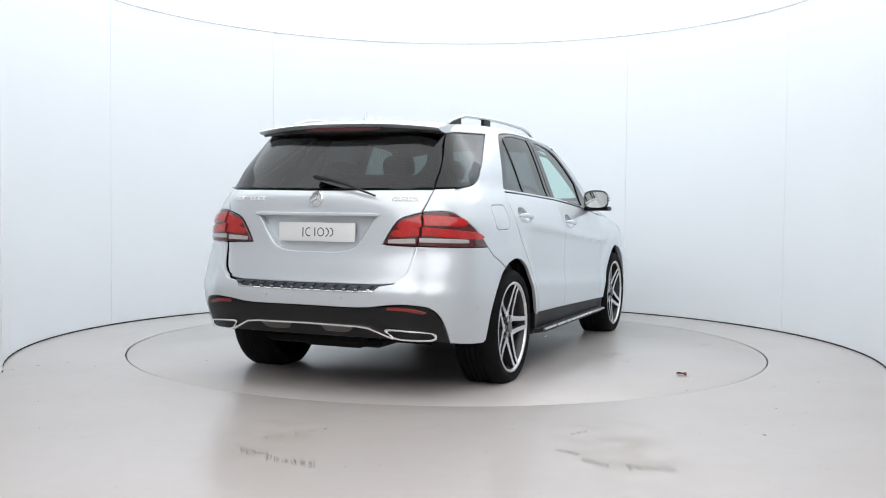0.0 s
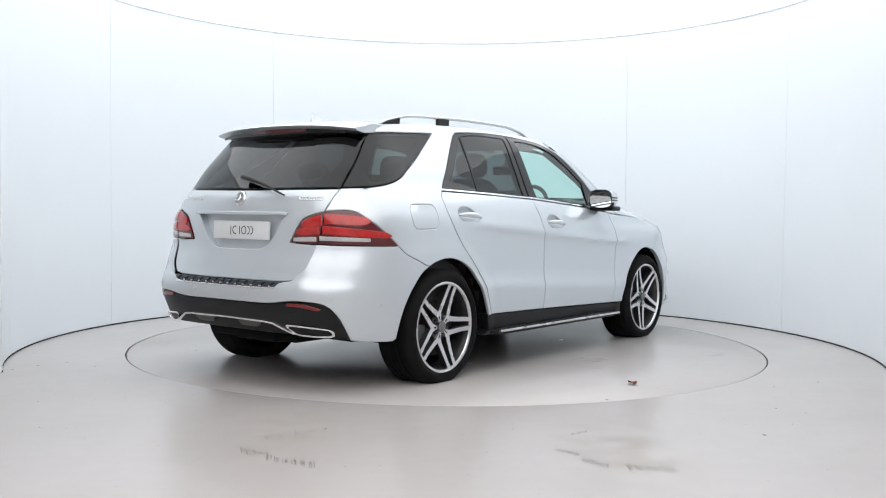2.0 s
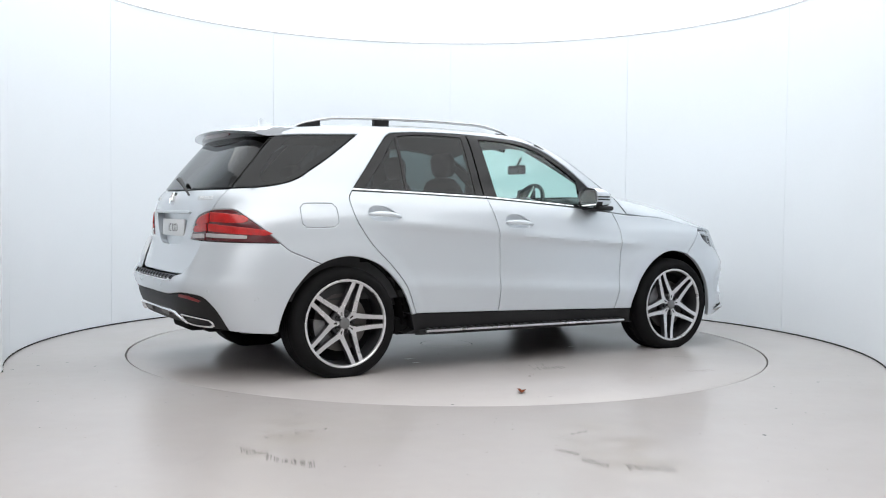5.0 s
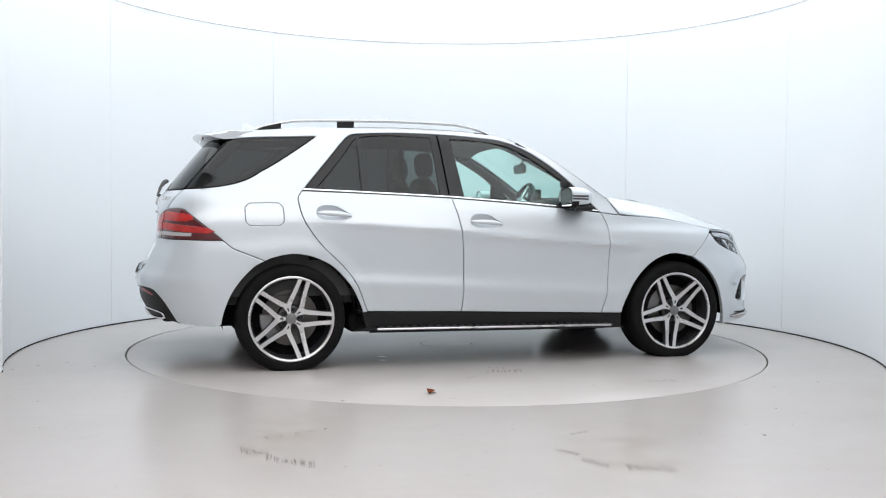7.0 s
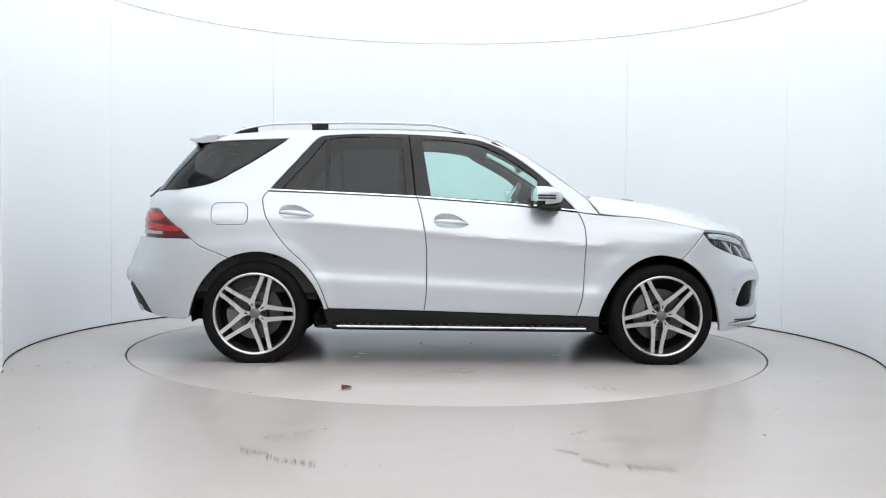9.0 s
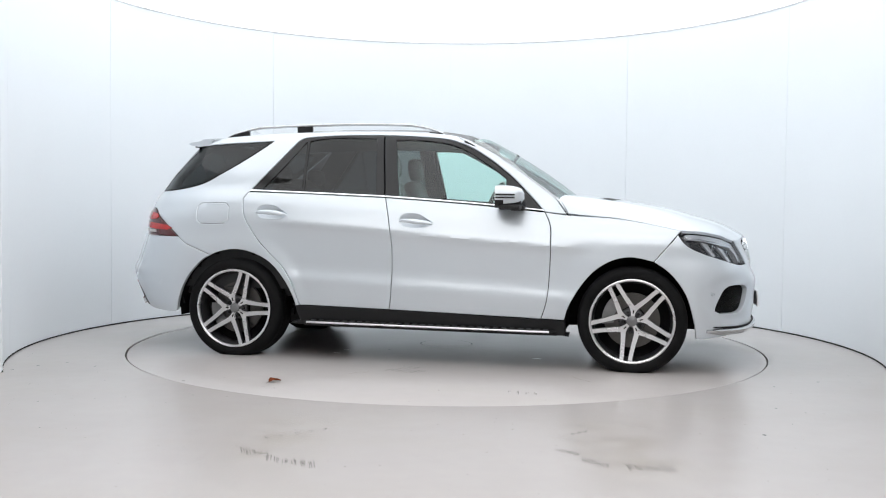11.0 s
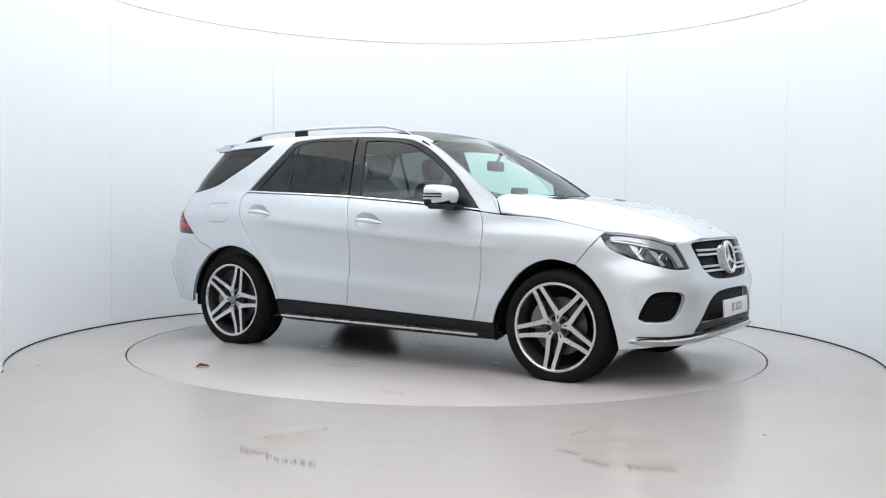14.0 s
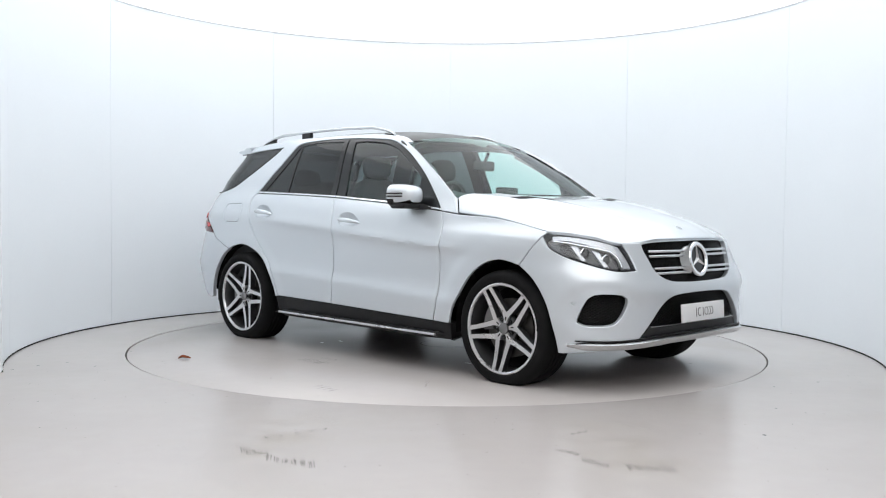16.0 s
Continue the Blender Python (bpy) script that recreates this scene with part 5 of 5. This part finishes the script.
def underside():
    bm = bmesh.new()
    box(bm, (-1.9, -.60, .27), (2.1, .60, .36), .03)
    box(bm, (-1.0, -.86, .24), (1.05, .86, .36), .03)
    part("underbody", bm, M_UNDER, car, "dark underbody")
    bm = bmesh.new()
    box(bm, (-2.18, -.40, .27), (-1.80, .44, .36), .05)
    box(bm, (-2.25, -.30, .275), (-2.0, .10, .36), .03)
    part("silencer", bm, M_UNDER, car, "dark exhaust silencer")
    # closed dark shell added inside the lower skin, its colour standing in for shade in the gaps
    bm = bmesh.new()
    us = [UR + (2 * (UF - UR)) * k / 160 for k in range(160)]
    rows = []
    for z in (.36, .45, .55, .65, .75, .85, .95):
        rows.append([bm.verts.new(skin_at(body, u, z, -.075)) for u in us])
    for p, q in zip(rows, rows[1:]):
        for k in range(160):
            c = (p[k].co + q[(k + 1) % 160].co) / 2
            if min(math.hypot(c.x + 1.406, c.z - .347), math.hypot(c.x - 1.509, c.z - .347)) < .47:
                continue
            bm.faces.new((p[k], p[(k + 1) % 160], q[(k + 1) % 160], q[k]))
    part("gap_shade_shell", bm, M_UNDER, car, recalc=True)
    for cx in (-1.406, 1.509):
        for sg in (1, -1):
            bm = bmesh.new()
            rows = []
            for k in range(33):
                a = radians(-4 + 192 * k / 32)
                rows.append([bm.verts.new((cx + .455 * math.cos(a), sg * y, .345 + .448 * math.sin(a))) for y in (.895, .60)] + [bm.verts.new((cx + .06 * math.cos(a), sg * .60, .345 + .06 * math.sin(a)))])
            for p, q in zip(rows, rows[1:]):
                for j in range(2):
                    bm.faces.new((p[j], p[j + 1], q[j + 1], q[j]))
            part("wheel_arch", bm, M_UNDER, car, "black wheel-arch liner")


for s in (1, -1):
    side_frame(s)
    front_door(s)
    rear_door(s)
    fender(s)
    taillight(s)
    headlight(s)
    sills(s)
    mirror(s)
    wheel(-1.406, s, 0 if s == 1 else 30)
    wheel(1.509, s, -26 if s == 1 else 10)
front_bumper()
hood()
roof()
windscreen()
tailgate()
rear_bumper()
underside()


# ---- the cabin ----
def blob(bm, c, size, power=3.0, lean=0.0, n=24, m=14):
    """A rounded cushion."""
    rot = Matrix.Translation(c) @ Matrix.Rotation(radians(lean), 4, "Y")
    rings = []
    for i in range(m + 1):
        b = -math.pi / 2 + math.pi * i / m
        ring = []
        for j in range(n):
            a = 2 * math.pi * j / n
            d = [math.cos(b) * math.cos(a), math.cos(b) * math.sin(a), math.sin(b)]
            q = sum(abs(x) ** power for x in d) ** (-1 / power)
            ring.append(bm.verts.new(rot @ Vector([d[k] * q * size[k] / 2 for k in range(3)])))
        rings.append(ring)
    for p, q in zip(rings, rings[1:]):
        for j in range(n):
            bm.faces.new((p[j], p[(j + 1) % n], q[(j + 1) % n], q[j]))
    bmesh.ops.remove_doubles(bm, verts=bm.verts, dist=1e-5)


def seat(x, y, w, rear=False):
    bm = bmesh.new()
    blob(bm, (x, y, .68), (.52, w, .20), 4)
    base = part("seat", bm, M_LEATHER, car, "black leather seat")
    bm = bmesh.new()
    blob(bm, (x - .30, y, 1.02), (.15, w * .94, .66), 3.6, -16)
    part("seat_back", bm, M_LEATHER, base)
    for dy in ((0,) if w < .7 else (-.40, .40)):
        bm = bmesh.new()
        blob(bm, (x - .36, y + dy, 1.435 if not rear else 1.36), (.11, .27, .19 if not rear else .15), 3.0, -8)
        hr = part("headrest", bm, M_LEATHER, base)
        bm = bmesh.new()
        for o in (-.06, .06):
            tube(bm, [(x - .36, y + dy + o, 1.26), (x - .36, y + dy + o, 1.37)], .006, 8)
        part("headrest_post", bm, M_SATIN, hr)


def cabin():
    seat(.02, -.38, .54)
    seat(.02, .38, .54)
    seat(-.88, 0, 1.34, True)
    bm = bmesh.new()
    rows = []
    for k in range(21):
        y = -.80 + 1.6 * k / 20
        hump = .035 * step01(.30, .16, abs(y + .38))
        rows.append([bm.verts.new(p) for p in ((1.12, y, 1.165), (.86, y, 1.185 + hump * .5), (.72, y, 1.165 + hump), (.66, y, 1.08), (.62, y, .95), (.80, y, .70))])
    for p, q in zip(rows, rows[1:]):
        for k in range(5):
            bm.faces.new((p[k], p[k + 1], q[k + 1], q[k]))
    dash = part("dashboard", bm, M_INSIDE, car, "dark dashboard")
    bm = bmesh.new()
    box(bm, (.70, -.11, 1.18), (.74, .11, 1.275), .012)
    part("display", bm, M_GLOSSB, dash)
    # steering wheel on the right-hand side
    bm = bmesh.new()
    g = Matrix.Translation((.45, -.38, 1.135)) @ Matrix.Rotation(radians(-66), 4, "Y")
    n, m = 40, 8
    v = [[bm.verts.new(g @ Vector(((.182 + .017 * math.cos(2 * math.pi * j / m)) * math.cos(2 * math.pi * i / n), (.182 + .017 * math.cos(2 * math.pi * j / m)) * math.sin(2 * math.pi * i / n), .017 * math.sin(2 * math.pi * j / m)))) for j in range(m)] for i in range(n)]
    for i in range(n):
        for j in range(m):
            bm.faces.new((v[i][j], v[(i + 1) % n][j], v[(i + 1) % n][(j + 1) % m], v[i][(j + 1) % m]))
    wheel_ob = part("steering_wheel", bm, M_LEATHER, car, "black steering wheel")
    bm = bmesh.new()
    for a in (0, 180, 270):
        c, s = math.cos(radians(a + 90)), math.sin(radians(a + 90))
        tube(bm, [g @ Vector((.04 * c, .04 * s, .02)), g @ Vector((.178 * c, .178 * s, .0))], .016, 6)
    tube(bm, [g @ Vector((0, 0, .03)), g @ Vector((0, 0, -.25))], [.07, .03], 16)
    part("wheel_spokes", bm, M_SATIN, wheel_ob)
    # floor, headlining, door cards, pillars and shelf
    bm = bmesh.new()
    box(bm, (-2.15, -.80, .44), (.95, .80, .50), .02)
    box(bm, (-.30, -.11, .50), (.75, .11, .88), .04)
    part("cabin_floor", bm, M_INSIDE, car, "dark carpet and centre console")
    bm = bmesh.new()
    rows = []
    for k in range(25):
        x = -1.86 + 2.20 * k / 24
        rows.append([bm.verts.new(Vector(roof_skin(x, s)) - Vector((0, 0, .045 + .03 * abs(s) ** 4))) for s in [-.95 + 1.9 * j / 12 for j in range(13)]])
    for p, q in zip(rows, rows[1:]):
        for k in range(12):
            bm.faces.new((p[k], p[k + 1], q[k + 1], q[k]))
    part("headlining", bm, M_HEAD, car, "pale grey roof lining")
    for sg in (1, -1):
        bm = bmesh.new()
        rows = []
        for k in range(41):
            x = -2.0 + 2.95 * k / 40
            zb = spl(BELT, x)
            rows.append([bm.verts.new((x, -sg * (half_width(x, z) - d), z)) for z, d in ((zb + .006, .03), (zb - .01, .075), (.95, .11), (.50, .10))])
        for p, q in zip(rows, rows[1:]):
            for k in range(3):
                bm.faces.new((p[k], p[k + 1], q[k + 1], q[k]))
        part("door_lining", bm, M_INSIDE, car, "dark door lining")
        for pts in (((-.270, 1.19), (-.318, 1.64), .058), ((-1.36, 1.24), (-1.05, 1.62), .11)):
            (x0, z0), (x1, z1), hw = pts
            bm = bmesh.new()
            q = []
            for k in range(9):
                t = k / 8
                x, z = x0 + (x1 - x0) * t, z0 + (z1 - z0) * t
                q.append([bm.verts.new((x + o, -sg * (half_width(x + o, z) - d), z)) for o, d in ((-hw, .03), (-hw, .055), (hw, .055), (hw, .03))])
            for a, b in zip(q, q[1:]):
                for j in range(3):
                    bm.faces.new((a[j], a[j + 1], b[j + 1], b[j]))
            part("pillar_lining", bm, M_HEAD if x1 < -.9 else M_INSIDE, car, "pillar lining")
        # rear pillar, behind the glass seam
        bm = bmesh.new()
        q = []
        for k in range(9):
            t = k / 8
            z = 1.235 + .33 * t
            u = -2.143 + .165 * t ** 1.3
            q.append([bm.verts.new(Matrix.Diagonal((1, sg, 1, 1)) @ skin_at(body, u + o, z, d)) for o, d in ((-.05, -.02), (-.05, -.06), (.06, -.06), (.06, -.02))])
        for a, b in zip(q, q[1:]):
            for j in range(3):
                bm.faces.new((a[j], a[j + 1], b[j + 1], b[j]))
        part("pillar_lining", bm, M_INSIDE, car, "dark rear pillar lining")
        # lining of the screen pillar
        bm = bmesh.new()
        q = []
        for k in range(13):
            a = Vector(screen_skin(sg * .955, .03 + .93 * k / 12))
            q.append([bm.verts.new(a + Vector((d, sg * e, -f))) for d, e, f in ((-.01, .0, .012), (-.03, -.035, .03), (-.09, -.01, .05), (-.10, .02, .03))])
        for a, b in zip(q, q[1:]):
            for j in range(3):
                bm.faces.new((a[j], a[j + 1], b[j + 1], b[j]))
        part("pillar_lining", bm, M_INSIDE, car, "dark screen pillar lining")
    bm = bmesh.new()
    box(bm, (.54, -.20, 1.40), (.57, .03, 1.475), .012)
    tube(bm, [(.56, -.08, 1.46), (.60, -.08, 1.535)], .012, 8)
    part("rear_view_mirror", bm, M_GLOSSB, car, "black inner mirror")
    bm = bmesh.new()
    box(bm, (-2.12, -.78, .98), (-1.35, .78, 1.02), .01)
    part("parcel_cover", bm, M_INSIDE, car, "black parcel cover")


cabin()


# ---- marks and litter ----
def streaks(bm, x, y, w, l, a):
    """One tread block's print: three thin broken strokes side by side."""
    for k in (-1, 0, 1):
        d = k * w * .38 + random.uniform(-.1, .1) * w
        ragged(bm, x + d * math.cos(radians(a)), y + d * math.sin(radians(a)) + random.uniform(-.12, .12) * l, w * .30, l * random.uniform(.55, 1.0), a)


def ragged(bm, x, y, w, l, a, z=.0012):
    n = 7
    c, s = math.cos(radians(a)), math.sin(radians(a))
    lft, rgt = [], []
    for k in range(n):
        t = -.5 + k / (n - 1)
        hw = w / 2 * (.55 + .45 * random.random()) * (1 - (2 * t) ** 4 * .6)
        for lst, e in ((lft, -hw), (rgt, hw)):
            px, py = e + random.uniform(-.15, .15) * w, t * l
            lst.append(bm.verts.new((x + px * c - py * s, y + px * s + py * c, z)))
    for k in range(n - 1):
        bm.faces.new((lft[k], rgt[k], rgt[k + 1], lft[k + 1]))


def floor_marks():
    random.seed(5)
    for rows, nm in (((((-.925, -3.53), (-.80, -3.60), 5, .020, .12, 14), ((-.78, -3.67), (-.575, -3.77), 6, .024, .16, 10), ((-.86, -3.30), (-.60, -3.10), 5, .016, .07, 10)), "left"),
                     ((((.52, -3.47), (.60, -3.54), 5, .020, .09, -25), ((.62, -3.65), (.70, -3.74), 4, .024, .14, -8), ((.80, -3.75), (.98, -3.79), 6, .026, .13, 0), ((.63, -3.15), (.70, -3.10), 3, .018, .10, -8)), "right")):
        bm = bmesh.new()
        for (x0, y0), (x1, y1), n, w, l, a in rows:
            for k in range(n):
                t = k / max(1, n - 1)
                streaks(bm, x0 + (x1 - x0) * t, y0 + (y1 - y0) * t, w, l * random.uniform(.7, 1.1), a)
        tagged(part("tyre_marks", bm, M_SCUFF, recalc=False), "dark tyre tread marks on the floor", "tyre marks", kind="stuff")
    for x0, x1, y0, y1 in ((-1.10, -.52, -4.3, -2.55), (.48, 1.12, -4.3, -2.55)):
        bm = bmesh.new()
        bmesh.ops.create_grid(bm, x_segments=6, y_segments=10, size=.5)
        for v in bm.verts:
            v.co = Vector((x0 + (v.co.x + .5) * (x1 - x0), y0 + (v.co.y + .5) * (y1 - y0), .0006))
        tagged(part("drive_stain", bm, M_STAIN, recalc=False), "faint yellowish wheel track on the floor", "stain", kind="stuff")
    bm = bmesh.new()
    spots = [(1.585, -3.129, .010), (-2.804, -1.325, .011), (-2.663, -1.17, .010), (-2.412, -1.322, .010), (-2.295, -2.513, .008), (2.085, -1.798, .008), (1.865, -2.481, .007), (2.434, -1.617, .009), (-2.902, -1.494, .010)]
    for k in range(90):
        a, r = random.uniform(math.pi * 1.05, math.pi * 1.95), random.uniform(2.6, 4.2)
        spots.append((r * math.cos(a), r * math.sin(a), random.uniform(.0015, .0045)))
    for x, y, r in spots:
        bm.faces.new([bm.verts.new((x + r * random.uniform(.6, 1.3) * math.cos(t), y + 1.4 * r * random.uniform(.6, 1.3) * math.sin(t), .002)) for t in [2 * math.pi * k / 7 for k in range(7)]])
    tagged(part("floor_specks", bm, M_INK, recalc=False), "small dark specks of grit on the floor", "specks", kind="stuff")
    # marks that turn with the table
    bm = bmesh.new()
    for (x0, y0), (x1, y1), n, w, l, a in (((-.11, -1.36), (.12, -1.39), 7, .018, .17, -22), ((-.31, -1.58), (-.25, -1.52), 2, .012, .10, -35), ((.80, -1.95), (.96, -1.965), 4, .016, .12, 6),
                                          ((-.05, -1.22), (.05, -1.25), 3, .014, .08, -22), ((-.70, -2.18), (-.61, -2.21), 2, .012, .06, 70), ((1.15, -1.35), (1.24, -1.45), 3, .014, .09, 40)):
        for k in range(n):
            t = k / max(1, n - 1)
            streaks(bm, x0 + (x1 - x0) * t, y0 + (y1 - y0) * t, w, l * random.uniform(.7, 1.1), a)
    tagged(part("tread_marks", bm, M_SCUFF, table, "faint tyre tread marks", recalc=False), kind="stuff")
    bm = bmesh.new()
    for x, y, r in ((-1.255, -2.13, .010), (-.359, -.473, .012), (.374, -2.009, .006), (-.72, -2.06, .008), (.6, 1.4, .01), (-1.6, 1.2, .01), (1.9, .6, .01)):
        bm.faces.new([bm.verts.new((x + r * random.uniform(.6, 1.3) * math.cos(t), y + r * random.uniform(.6, 1.3) * math.sin(t), .002)) for t in [2 * math.pi * k / 7 for k in range(7)]])
    tagged(part("specks", bm, M_INK, table, recalc=False), kind="stuff")
    bm = bmesh.new()
    for x, y in ((-.70, -.739), (-.668, -.571), (.819, -.606)):
        ragged(bm, x, y, .07, .02, random.uniform(-20, 20), .0015)
    tagged(part("paper_scraps", bm, M_PLATE, table, "small pale scraps", recalc=False), kind="stuff")


floor_marks()


def dry_leaf():
    bm = bmesh.new()
    rib, lft, rgt = [], [], []
    for k in range(9):
        t = k / 8
        w = .024 * math.sin(math.pi * t ** .8) + .001
        z = .004 + .016 * math.sin(math.pi * t) * (1 + .3 * math.sin(7 * t))
        rib.append(bm.verts.new((-.045 + .09 * t, 0, z * .5)))
        lft.append(bm.verts.new((-.045 + .09 * t, w * (1 + .25 * (k % 2)), z + .006)))
        rgt.append(bm.verts.new((-.045 + .09 * t, -w * (1 + .25 * ((k + 1) % 2)), z)))
    for k in range(8):
        bm.faces.new((rib[k], rib[k + 1], lft[k + 1], lft[k]))
        bm.faces.new((rgt[k], rgt[k + 1], rib[k + 1], rib[k]))
    ob = part("leaf", bm, M_LEAF, recalc=False)
    return tagged(ob, "small curled dry brown leaf on the turntable", "leaf")


leaf = dry_leaf()


# ---- what moves: the turntable carries the car round ----
TURN = ((0, 67.43), (1, 60.2), (2, 52.95), (3, 45.7), (4, 38.55), (5.25, 29.45), (6.5, 20.3), (7.5, 13.07), (8.5, 5.93), (9, 2.37), (10.25, -6.5), (11.5, -15.35),
        (12.5, -22.45), (13.5, -29.5), (14.5, -36.5), (15, -39.9), (15.25, -41.5), (15.5, -42.84), (15.75, -43.75), (16, -44.31))


def motions():
    walk(car, [(t, pose(.097 * math.sin(radians(a)), -.097 * math.cos(radians(a)), 0, 0, 0, a)) for t, a in TURN])
    walk(table, [(t, pose(0, 0, 0, 0, 0, a)) for t, a in TURN])
    walk(leaf, [(t, pose(0, 0, 0, 0, 0, a) @ pose(-.69, -2.01, .001, 0, 0, 55)) for t, a in TURN])


motions()
